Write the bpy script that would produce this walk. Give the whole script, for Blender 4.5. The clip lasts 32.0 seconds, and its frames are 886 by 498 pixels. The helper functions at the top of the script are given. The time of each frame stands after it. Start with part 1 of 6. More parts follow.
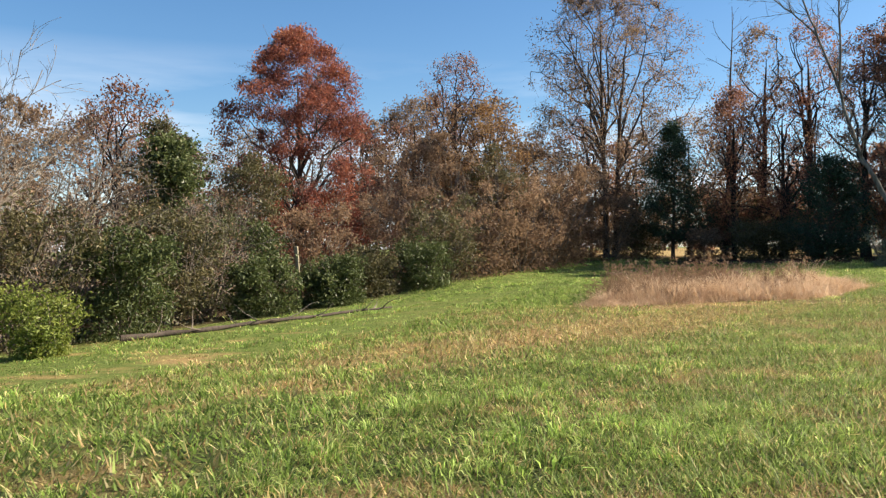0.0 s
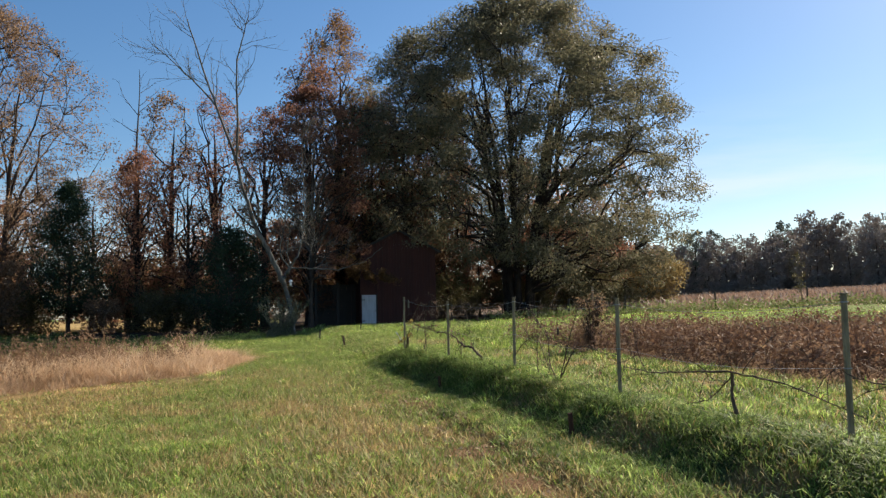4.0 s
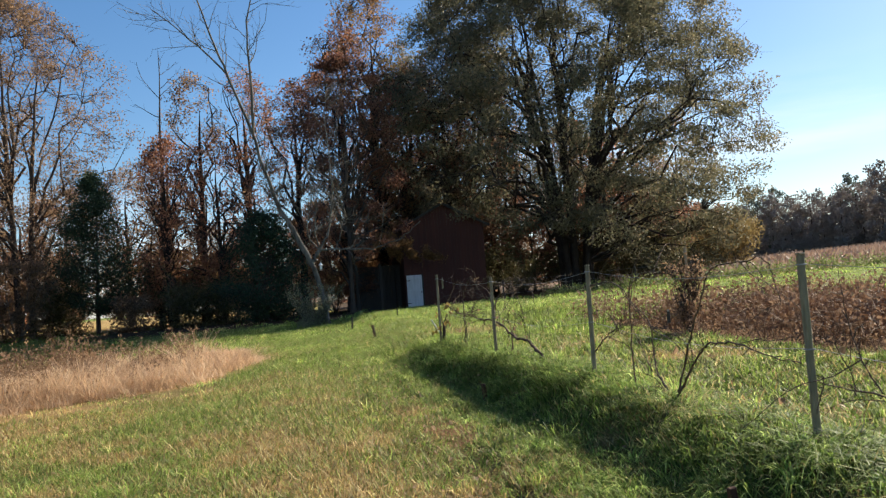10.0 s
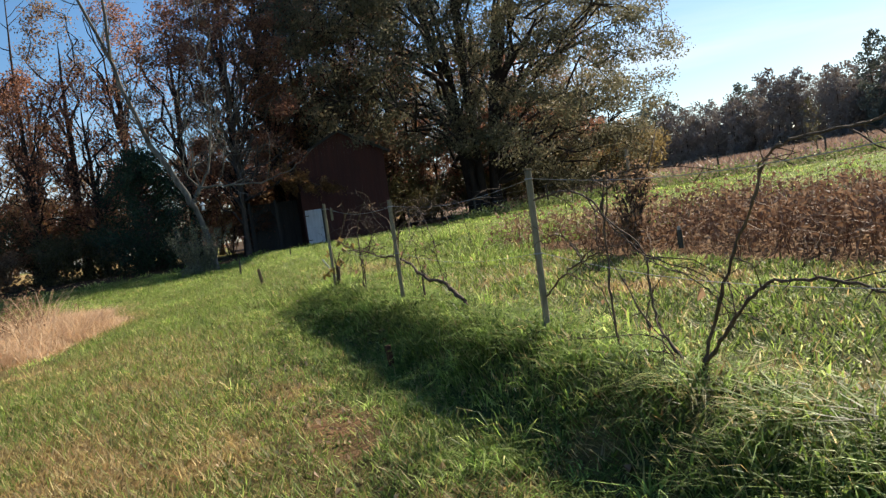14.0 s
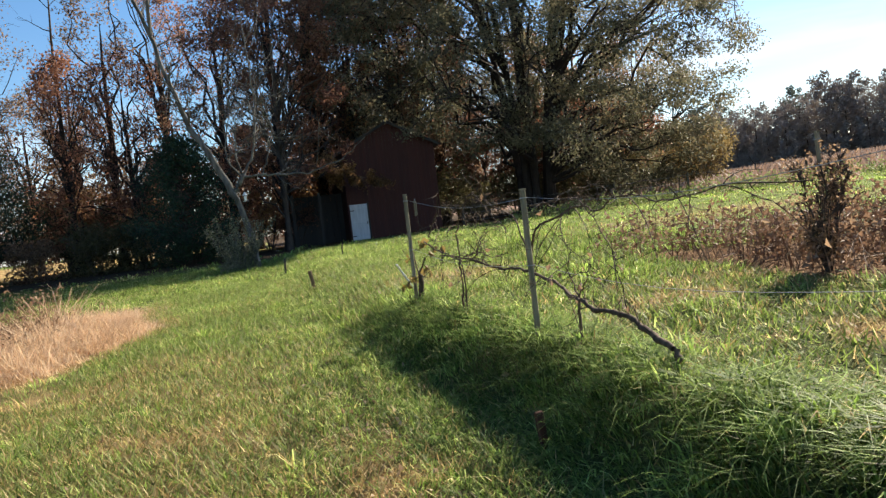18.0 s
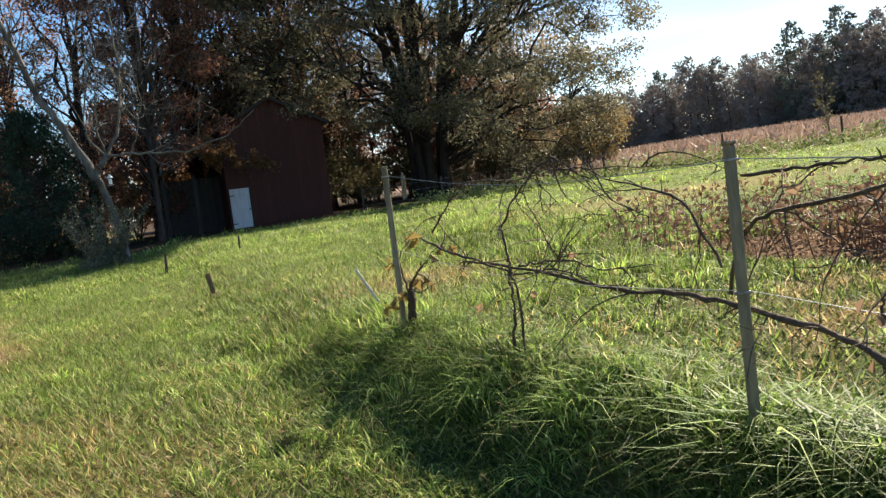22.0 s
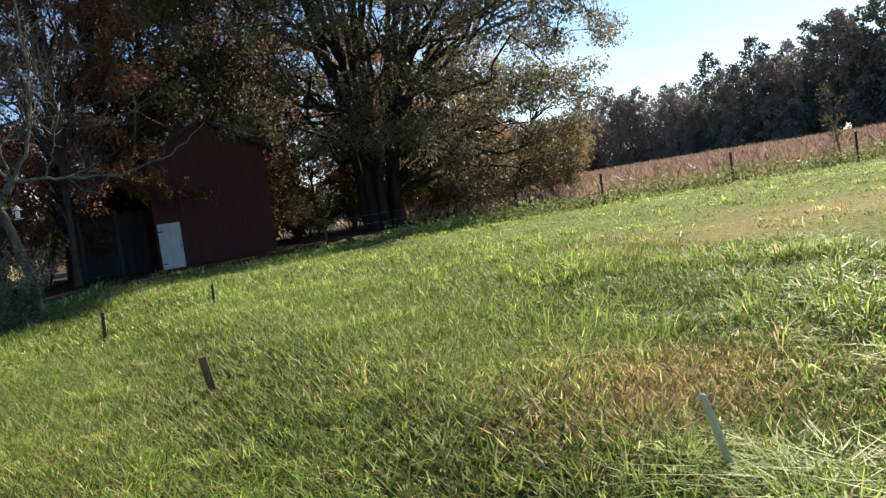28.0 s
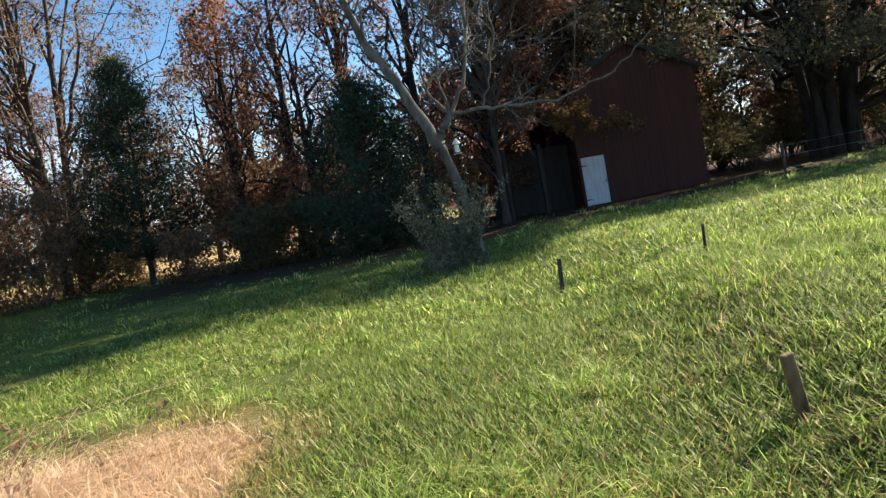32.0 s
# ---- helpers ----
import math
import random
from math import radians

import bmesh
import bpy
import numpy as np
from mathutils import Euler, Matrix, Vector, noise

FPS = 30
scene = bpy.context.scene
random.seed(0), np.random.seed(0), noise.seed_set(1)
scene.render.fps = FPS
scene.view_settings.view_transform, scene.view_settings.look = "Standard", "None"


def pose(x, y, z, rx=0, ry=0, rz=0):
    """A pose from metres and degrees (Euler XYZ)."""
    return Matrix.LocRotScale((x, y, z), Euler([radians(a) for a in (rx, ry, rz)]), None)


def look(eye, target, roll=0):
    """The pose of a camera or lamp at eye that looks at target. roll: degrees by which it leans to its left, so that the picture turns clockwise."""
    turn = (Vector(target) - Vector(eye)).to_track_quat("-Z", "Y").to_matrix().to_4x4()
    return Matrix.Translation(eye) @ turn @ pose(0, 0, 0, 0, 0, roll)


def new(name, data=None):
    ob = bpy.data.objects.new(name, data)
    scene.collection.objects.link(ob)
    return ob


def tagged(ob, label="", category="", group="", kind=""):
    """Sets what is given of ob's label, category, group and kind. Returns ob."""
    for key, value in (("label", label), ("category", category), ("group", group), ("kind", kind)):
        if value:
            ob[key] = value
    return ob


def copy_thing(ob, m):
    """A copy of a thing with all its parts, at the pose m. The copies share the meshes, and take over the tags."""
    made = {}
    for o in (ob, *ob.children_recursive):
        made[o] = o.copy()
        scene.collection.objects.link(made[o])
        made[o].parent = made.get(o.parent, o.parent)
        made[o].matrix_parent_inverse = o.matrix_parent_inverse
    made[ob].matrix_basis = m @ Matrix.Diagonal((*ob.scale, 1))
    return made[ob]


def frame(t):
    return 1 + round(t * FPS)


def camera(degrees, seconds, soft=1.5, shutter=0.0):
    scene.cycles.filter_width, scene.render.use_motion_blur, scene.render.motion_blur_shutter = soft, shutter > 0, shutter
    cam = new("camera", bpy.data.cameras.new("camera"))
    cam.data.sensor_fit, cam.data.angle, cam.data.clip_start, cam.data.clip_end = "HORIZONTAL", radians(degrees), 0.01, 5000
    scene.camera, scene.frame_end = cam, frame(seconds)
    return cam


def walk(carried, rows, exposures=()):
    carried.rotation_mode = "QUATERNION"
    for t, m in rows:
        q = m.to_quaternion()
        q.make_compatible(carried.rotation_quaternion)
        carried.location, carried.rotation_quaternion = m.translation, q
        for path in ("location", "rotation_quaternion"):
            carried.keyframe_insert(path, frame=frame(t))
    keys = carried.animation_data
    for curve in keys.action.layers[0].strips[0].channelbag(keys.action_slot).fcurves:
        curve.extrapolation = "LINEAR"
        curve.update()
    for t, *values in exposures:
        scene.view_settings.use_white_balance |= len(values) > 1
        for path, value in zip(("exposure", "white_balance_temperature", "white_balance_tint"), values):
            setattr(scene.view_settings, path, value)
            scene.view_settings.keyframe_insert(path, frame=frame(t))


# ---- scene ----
# ------------------------------------------------------------------ camera
cam = camera(56.8, 32.0, soft=1.35)
METRES, EYE, TILT, LEAN, TURN = 27.0, 1.55, 0.0, 0.0, 26.1
ROWS = [
    (0.0, 0.0, 0.0, 0.0, -0.0, -0.01, 0.5),
    (0.5, 0.0061, 0.0099, 0.001, -5.06, -0.77, 1.89),
    (1.0, 0.0182, 0.0244, 0.0009, -14.17, -1.27, 0.45),
    (1.5, 0.024, 0.0403, -0.0003, -19.69, -0.86, 3.17),
    (2.0, 0.0338, 0.0511, -0.0005, -28.06, -1.63, 4.17),
    (2.5, 0.0451, 0.0643, -0.0005, -28.56, -2.1, 2.12),
    (3.0, 0.055, 0.0792, -0.0003, -31.52, 0.09, 2.91),
    (3.5, 0.0676, 0.0898, -0.0009, -37.69, 3.12, 1.54),
    (4.0, 0.079, 0.0998, 0.0001, -38.96, 4.38, 1.22),
    (4.5, 0.0892, 0.1112, 0.0005, -42.07, 3.46, 4.46),
    (6.5, 0.1263, 0.1487, 0.0002, -41.28, -0.57, 3.75),
    (7.0, 0.1394, 0.1597, 0.0028, -38.24, -0.19, 3.59),
    (7.5, 0.1493, 0.172, 0.0022, -35.15, 0.21, 5.06),
    (8.0, 0.1595, 0.183, 0.0021, -37.48, 0.07, 3.32),
    (8.5, 0.1692, 0.1952, 0.0, -35.73, -2.08, 1.41),
    (9.0, 0.1741, 0.2101, -0.0008, -32.94, -0.93, 0.85),
    (9.5, 0.1833, 0.2206, 0.0014, -34.15, 3.18, 2.45),
    (10.0, 0.1948, 0.2311, 0.0016, -35.12, 3.02, 4.36),
    (10.5, 0.2032, 0.2411, -0.0001, -41.53, -0.04, 7.14),
    (11.0, 0.2166, 0.2492, -0.0005, -49.53, -2.19, 5.45),
    (11.5, 0.228, 0.262, -0.0002, -45.57, -2.55, 4.8),
    (12.0, 0.236, 0.2733, -0.0001, -46.51, -2.62, 6.57),
    (12.5, 0.2479, 0.2833, -0.0015, -46.28, -2.25, 4.88),
    (13.0, 0.2566, 0.2969, 0.0005, -40.69, -2.02, 6.34),
    (13.5, 0.2617, 0.3088, 0.0001, -41.04, -2.51, 8.23),
    (15.5, 0.2897, 0.3506, -0.0005, -43.63, -2.31, 6.72),
    (16.0, 0.2954, 0.3663, 0.0012, -39.26, -2.84, 5.14),
    (16.5, 0.2972, 0.3804, 0.001, -35.37, -3.85, 8.18),
    (17.0, 0.3044, 0.3927, 0.0004, -37.27, -3.97, 8.37),
    (17.5, 0.3104, 0.4076, 0.0025, -37.45, -3.18, 6.37),
    (18.0, 0.3121, 0.4223, 0.0031, -39.17, -2.34, 6.68),
    (18.5, 0.3206, 0.4343, 0.0012, -44.0, -3.94, 5.57),
    (19.0, 0.3273, 0.4525, 0.0027, -41.36, -4.41, 5.08),
    (19.5, 0.3331, 0.4682, 0.0031, -44.42, -5.08, 7.23),
    (20.0, 0.3426, 0.4836, 0.0024, -48.24, -6.5, 5.39),
    (20.5, 0.3478, 0.502, 0.0038, -46.55, -5.82, 6.05),
    (21.0, 0.3532, 0.5152, 0.0051, -50.17, -6.26, 7.1),
    (21.5, 0.3614, 0.5303, 0.0067, -50.15, -5.52, 5.84),
    (22.0, 0.3643, 0.5464, 0.0073, -48.12, -4.53, 7.19),
    (22.5, 0.3698, 0.5607, 0.0059, -49.9, -6.01, 6.43),
    (23.0, 0.3765, 0.579, 0.0078, -47.83, -5.74, 5.33),
    (23.5, 0.3796, 0.5941, 0.0083, -47.42, -5.7, 7.41),
    (24.0, 0.3896, 0.6073, 0.0076, -50.56, -6.6, 6.91),
    (24.5, 0.3959, 0.6242, 0.0104, -47.44, -4.73, 7.12),
    (26.5, 0.4194, 0.6809, 0.0119, -49.64, -6.99, 10.24),
    (27.0, 0.4299, 0.6952, 0.0108, -53.51, -4.4, 4.16),
    (27.5, 0.4358, 0.7124, 0.0131, -53.62, -3.34, 6.87),
    (28.0, 0.4447, 0.726, 0.0131, -54.06, -3.04, 8.08),
    (28.5, 0.4537, 0.7426, 0.0148, -48.8, -2.59, 8.9),
    (29.0, 0.4592, 0.756, 0.0141, -49.07, -2.92, 9.56),
    (29.5, 0.4689, 0.7681, 0.0128, -51.83, -3.41, 7.33),
    (30.0, 0.475, 0.786, 0.0141, -46.11, -2.95, 7.93),
    (30.5, 0.4785, 0.7993, 0.0139, -42.07, -2.23, 10.34),
    (31.0, 0.4867, 0.814, 0.0132, -39.28, -1.74, 8.02),
    (31.5, 0.4893, 0.8308, 0.0129, -31.6, -1.89, 8.25),
    (32.0, 0.492, 0.8441, 0.014, -26.12, -3.09, 9.98),
]
EXPOSURES = [(0.0, 1.38), (2.0, 1.3), (3.0, 1.18), (4.0, 0.98), (6.0, 1.0), (8.0, 1.2), (9.0, 1.27), (10.0, 1.2), (11.0, 1.22), (12.0, 1.18), (14.0, 1.15), (17.0, 1.4), (21.0, 1.46), (25.0, 1.42), (27.0, 1.34), (29.0, 1.16), (30.0, 1.18), (31.0, 1.35), (32.0, 1.58)]
walk(cam, [(t, pose(0, 0, EYE, TILT, LEAN, TURN) @ pose(METRES * x, METRES * y, METRES * z, 90 + pitch, roll, yaw)) for t, x, y, z, yaw, pitch, roll in ROWS], EXPOSURES)

# ------------------------------------------------------------------ sky and sun
SUN_AZIMUTH, SUN_HEIGHT = 57.0, 35.0          # degrees clockwise from +y, degrees above the horizon
SUN_WAY = Vector((math.sin(radians(SUN_AZIMUTH)) * math.cos(radians(SUN_HEIGHT)),
                  math.cos(radians(SUN_AZIMUTH)) * math.cos(radians(SUN_HEIGHT)),
                  math.sin(radians(SUN_HEIGHT))))


def make_sky():
    world = bpy.data.worlds.new("sky")
    world.use_nodes = True
    scene.world = world
    n, l = world.node_tree.nodes, world.node_tree.links
    back = n["Background"]
    sky = n.new("ShaderNodeTexSky")
    sky.sky_type, sky.sun_disc = "NISHITA", False
    sky.sun_elevation, sky.sun_rotation = radians(SUN_HEIGHT), radians(SUN_AZIMUTH)
    sky.air_density, sky.dust_density, sky.ozone_density = 1.0, 0.4, 3.0
    # thin high cloud, drawn out along the horizon
    where = n.new("ShaderNodeTexCoord")
    stretch = n.new("ShaderNodeMapping")
    stretch.inputs["Scale"].default_value = (1.2, 1.2, 9.0)
    puff = n.new("ShaderNodeTexNoise")
    puff.inputs["Scale"].default_value, puff.inputs["Detail"].default_value = 2.2, 7.0
    puff.inputs["Roughness"].default_value = 0.55
    cut = n.new("ShaderNodeMapRange")
    cut.inputs["From Min"].default_value, cut.inputs["From Max"].default_value = 0.45, 0.68
    part_xyz = n.new("ShaderNodeSeparateXYZ")
    low = n.new("ShaderNodeMapRange")
    low.inputs["From Min"].default_value, low.inputs["From Max"].default_value = 0.24, 0.02
    times = n.new("ShaderNodeMath")
    times.operation = "MULTIPLY"
    mix = n.new("ShaderNodeMix")
    mix.data_type = "RGBA"
    mix.inputs["B"].default_value = (8.0, 8.3, 8.8, 1)
    l.new(where.outputs["Generated"], stretch.inputs["Vector"])
    l.new(stretch.outputs["Vector"], puff.inputs["Vector"])
    l.new(puff.outputs["Fac"], cut.inputs["Value"])
    l.new(where.outputs["Generated"], part_xyz.inputs["Vector"])
    l.new(part_xyz.outputs["Z"], low.inputs["Value"])
    l.new(cut.outputs["Result"], times.inputs[0])
    l.new(low.outputs["Result"], times.inputs[1])
    l.new(times.outputs["Value"], mix.inputs["Factor"])
    deep = n.new("ShaderNodeHueSaturation")
    deep.inputs["Saturation"].default_value = 1.2
    l.new(sky.outputs["Color"], deep.inputs["Color"])
    l.new(deep.outputs["Color"], mix.inputs["A"])
    l.new(mix.outputs["Result"], back.inputs["Color"])
    back.inputs["Strength"].default_value = 0.061


make_sky()
lamp = bpy.data.lights.new("sun", "SUN")
lamp.energy, lamp.angle, lamp.color = 5.0, radians(0.53), (1.0, 0.885, 0.71)
sun = new("sun", lamp)
sun.matrix_world = look(SUN_WAY * 100, (0, 0, 0))


# ------------------------------------------------------------------ materials
def shader(name):
    m = bpy.data.materials.new(name)
    m.use_nodes = True
    return m, m.node_tree.nodes, m.node_tree.links


def ramp_node(n, stops):
    r = n.new("ShaderNodeValToRGB")
    e = r.color_ramp.elements
    while len(e) < len(stops):
        e.new(0.5)
    for k, (at, colour) in zip(e, stops):
        k.position, k.color = at, (*colour, 1)
    return r


def leaf_material(name, colours, glow=0.45, rough=0.55, patch=0.35):
    """Leaves and blades: each piece has its own tone, larger patches lean lighter or darker, light shines through."""
    m, n, l = shader(name)
    base = n["Principled BSDF"]
    geo = n.new("ShaderNodeNewGeometry")
    spot = n.new("ShaderNodeTexNoise")
    spot.inputs["Scale"].default_value, spot.inputs["Detail"].default_value = patch, 2.0
    l.new(geo.outputs["Position"], spot.inputs["Vector"])
    mixv = n.new("ShaderNodeMath")
    mixv.operation = "MULTIPLY_ADD"
    mixv.inputs[1].default_value = 0.62
    shift = n.new("ShaderNodeMath")
    shift.operation = "MULTIPLY_ADD"
    shift.inputs[1].default_value, shift.inputs[2].default_value = 0.9, -0.26
    l.new(spot.outputs["Fac"], shift.inputs[0])
    l.new(geo.outputs["Random Per Island"], mixv.inputs[0])
    l.new(shift.outputs["Value"], mixv.inputs[2])
    step = 1.0 / max(1, len(colours) - 1)
    r = ramp_node(n, [(i * step, c) for i, c in enumerate(colours)])
    l.new(mixv.outputs["Value"], r.inputs["Fac"])
    l.new(r.outputs["Color"], base.inputs["Base Color"])
    base.inputs["Roughness"].default_value = rough
    base.inputs["Specular IOR Level"].default_value = 0.3
    thin = n.new("ShaderNodeBsdfTranslucent")
    l.new(r.outputs["Color"], thin.inputs["Color"])
    both = n.new("ShaderNodeMixShader")
    both.inputs["Fac"].default_value = glow
    l.new(base.outputs["BSDF"], both.inputs[1])
    l.new(thin.outputs["BSDF"], both.inputs[2])
    l.new(both.outputs["Shader"], n["Material Output"].inputs["Surface"])
    return m


def bark_material(name, dark, light, scale=14.0, rough=0.9):
    m, n, l = shader(name)
    base = n["Principled BSDF"]
    geo = n.new("ShaderNodeNewGeometry")
    squash = n.new("ShaderNodeMapping")
    squash.inputs["Scale"].default_value = (1, 1, 0.22)
    fine = n.new("ShaderNodeTexNoise")
    fine.inputs["Scale"].default_value, fine.inputs["Detail"].default_value = scale, 6.0
    wide = n.new("ShaderNodeTexNoise")
    wide.inputs["Scale"].default_value = 1.3
    l.new(geo.outputs["Position"], squash.inputs["Vector"])
    l.new(squash.outputs["Vector"], fine.inputs["Vector"])
    l.new(geo.outputs["Position"], wide.inputs["Vector"])
    add = n.new("ShaderNodeMath")
    add.operation = "MULTIPLY_ADD"
    add.inputs[1].default_value = 0.55
    half = n.new("ShaderNodeMath")
    half.operation = "MULTIPLY"
    half.inputs[1].default_value = 0.45
    l.new(wide.outputs["Fac"], half.inputs[0])
    l.new(fine.outputs["Fac"], add.inputs[0])
    l.new(half.outputs["Value"], add.inputs[2])
    r = ramp_node(n, [(0.32, dark), (0.68, light)])
    l.new(add.outputs["Value"], r.inputs["Fac"])
    l.new(r.outputs["Color"], base.inputs["Base Color"])
    base.inputs["Roughness"].default_value = rough
    base.inputs["Specular IOR Level"].default_value = 0.2
    bump = n.new("ShaderNodeBump")
    bump.inputs["Strength"].default_value, bump.inputs["Distance"].default_value = 0.5, 0.03
    l.new(fine.outputs["Fac"], bump.inputs["Height"])
    l.new(bump.outputs["Normal"], base.inputs["Normal"])
    return m


def ground_material():
    """Soil and thatch under the grass; the attributes say where it is dry, bare or fallow."""
    m, n, l = shader("soil_and_thatch")
    base = n["Principled BSDF"]
    geo = n.new("ShaderNodeNewGeometry")

    def tone(scale, stops, detail=8.0):
        t = n.new("ShaderNodeTexNoise")
        t.inputs["Scale"].default_value, t.inputs["Detail"].default_value = scale, detail
        t.inputs["Roughness"].default_value = 0.7
        l.new(geo.outputs["Position"], t.inputs["Vector"])
        r = ramp_node(n, stops)
        l.new(t.outputs["Fac"], r.inputs["Fac"])
        return t, r

    # the dark end puts the shaded gaps between blades into the colour
    grain, green = tone(38.0, [(0.36, (0.018, 0.022, 0.008)), (0.5, (0.06, 0.075, 0.022)), (0.64, (0.16, 0.165, 0.06))])
    _, dry = tone(34.0, [(0.36, (0.2, 0.115, 0.05)), (0.52, (0.42, 0.265, 0.12)), (0.7, (0.54, 0.38, 0.2))])
    _, bare = tone(26.0, [(0.36, (0.075, 0.042, 0.022)), (0.55, (0.22, 0.125, 0.062)), (0.75, (0.4, 0.26, 0.14))])
    _, fallow = tone(0.5, [(0.3, (0.17, 0.115, 0.08)), (0.55, (0.26, 0.175, 0.125)), (0.75, (0.36, 0.26, 0.19))])
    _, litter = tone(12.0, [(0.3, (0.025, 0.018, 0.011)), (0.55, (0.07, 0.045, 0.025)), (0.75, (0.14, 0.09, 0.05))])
    last = green
    _, mown = tone(9.0, [(0.34, (0.06, 0.085, 0.018)), (0.52, (0.14, 0.185, 0.04)), (0.68, (0.26, 0.29, 0.085))])
    for key, colour in (("mown", mown), ("dry", dry), ("bare", bare), ("fallow", fallow), ("litter", litter)):
        a = n.new("ShaderNodeAttribute")
        a.attribute_name = key
        mix = n.new("ShaderNodeMix")
        mix.data_type = "RGBA"
        l.new(a.outputs["Fac"], mix.inputs["Factor"])
        l.new(last.outputs[0] if last is green else last.outputs["Result"], mix.inputs["A"])
        l.new(colour.outputs["Color"], mix.inputs["B"])
        last = mix
    l.new(last.outputs["Result"], base.inputs["Base Color"])
    base.inputs["Roughness"].default_value = 0.95
    base.inputs["Specular IOR Level"].default_value = 0.1
    bump = n.new("ShaderNodeBump")
    bump.inputs["Strength"].default_value, bump.inputs["Distance"].default_value = 0.9, 0.05
    l.new(grain.outputs["Fac"], bump.inputs["Height"])
    l.new(bump.outputs["Normal"], base.inputs["Normal"])
    return m


def grass_material(name, greens, straws, glow=0.4):
    """Blades: the attribute dry says how many of them have turned to straw."""
    m, n, l = shader(name)
    base = n["Principled BSDF"]
    geo = n.new("ShaderNodeNewGeometry")
    a = n.new("ShaderNodeAttribute")
    a.attribute_name = "dry"
    rg = ramp_node(n, [(i / (len(greens) - 1), c) for i, c in enumerate(greens)])
    rs = ramp_node(n, [(i / (len(straws) - 1), c) for i, c in enumerate(straws)])
    l.new(geo.outputs["Random Per Island"], rg.inputs["Fac"])
    l.new(geo.outputs["Random Per Island"], rs.inputs["Fac"])
    mix = n.new("ShaderNodeMix")
    mix.data_type = "RGBA"
    l.new(a.outputs["Fac"], mix.inputs["Factor"])
    l.new(rg.outputs["Color"], mix.inputs["A"])
    l.new(rs.outputs["Color"], mix.inputs["B"])
    tuft = n.new("ShaderNodeAttribute")
    tuft.attribute_name = "tone"
    vary = n.new("ShaderNodeHueSaturation")
    l.new(tuft.outputs["Fac"], vary.inputs["Value"])
    l.new(mix.outputs["Result"], vary.inputs["Color"])
    mix = vary
    l.new(mix.outputs["Color"], base.inputs["Base Color"])
    base.inputs["Roughness"].default_value = 0.5
    base.inputs["Specular IOR Level"].default_value = 0.15
    thin = n.new("ShaderNodeBsdfTranslucent")
    l.new(mix.outputs["Color"], thin.inputs["Color"])
    both = n.new("ShaderNodeMixShader")
    both.inputs["Fac"].default_value = glow
    l.new(base.outputs["BSDF"], both.inputs[1])
    l.new(thin.outputs["BSDF"], both.inputs[2])
    l.new(both.outputs["Shader"], n["Material Output"].inputs["Surface"])
    return m


def painted_material(name, paint, under, scale=6.0, wear=0.62, rough=0.75):
    """Old paint with the board showing through in streaks."""
    m, n, l = shader(name)
    base = n["Principled BSDF"]
    geo = n.new("ShaderNodeNewGeometry")
    info = n.new("ShaderNodeObjectInfo")
    squash = n.new("ShaderNodeMapping")
    squash.inputs["Scale"].default_value = (1, 1, 0.15)
    fine = n.new("ShaderNodeTexNoise")
    fine.inputs["Scale"].default_value, fine.inputs["Detail"].default_value = scale, 8.0
    l.new(geo.outputs["Position"], squash.inputs["Vector"])
    l.new(squash.outputs["Vector"], fine.inputs["Vector"])
    r = ramp_node(n, [(0.25, tuple(c * 0.75 for c in paint)), (wear - 0.08, paint), (wear + 0.1, under)])
    l.new(fine.outputs["Fac"], r.inputs["Fac"])
    vary = n.new("ShaderNodeHueSaturation")
    tone = n.new("ShaderNodeMapRange")
    tone.inputs["To Min"].default_value, tone.inputs["To Max"].default_value = 0.85, 1.1
    l.new(info.outputs["Random"], tone.inputs["Value"])
    l.new(tone.outputs["Result"], vary.inputs["Value"])
    l.new(r.outputs["Color"], vary.inputs["Color"])
    l.new(vary.outputs["Color"], base.inputs["Base Color"])
    base.inputs["Roughness"].default_value = rough
    bump = n.new("ShaderNodeBump")
    bump.inputs["Strength"].default_value, bump.inputs["Distance"].default_value = 0.35, 0.01
    l.new(fine.outputs["Fac"], bump.inputs["Height"])
    l.new(bump.outputs["Normal"], base.inputs["Normal"])
    return m


GROUND = ground_material()
GRASS = grass_material("lawn_blades", [(0.094, 0.152, 0.028), (0.17, 0.25, 0.048), (0.254, 0.34, 0.075), (0.415, 0.46, 0.17)],
                       [(0.26, 0.16, 0.07), (0.42, 0.28, 0.125), (0.52, 0.37, 0.18), (0.62, 0.5, 0.29)], 0.5)
TALL = grass_material("long_blades", [(0.072, 0.122, 0.026), (0.132, 0.202, 0.044), (0.208, 0.29, 0.07), (0.36, 0.425, 0.15)],
                      [(0.22, 0.18, 0.07), (0.34, 0.27, 0.12), (0.44, 0.36, 0.18), (0.52, 0.44, 0.25)], 0.5)
STRAW = leaf_material("straw_blades", [(0.32, 0.21, 0.125), (0.54, 0.375, 0.235), (0.7, 0.525, 0.35), (0.82, 0.68, 0.5)], 0.45, 0.6, 1.2)
SEDGE = leaf_material("sedge_blades", [(0.17, 0.115, 0.085), (0.27, 0.185, 0.14), (0.36, 0.26, 0.2), (0.46, 0.36, 0.28)], 0.3, 0.7, 0.2)
BEAN = leaf_material("dried_bean_leaves", [(0.08, 0.046, 0.03), (0.175, 0.1, 0.062), (0.3, 0.185, 0.115), (0.46, 0.33, 0.22)], 0.3, 0.7, 0.8)
OAK = leaf_material("oak_leaves", [(0.08, 0.082, 0.05), (0.132, 0.132, 0.08), (0.205, 0.188, 0.115), (0.39, 0.305, 0.175)], 0.52, 0.5, 0.14)
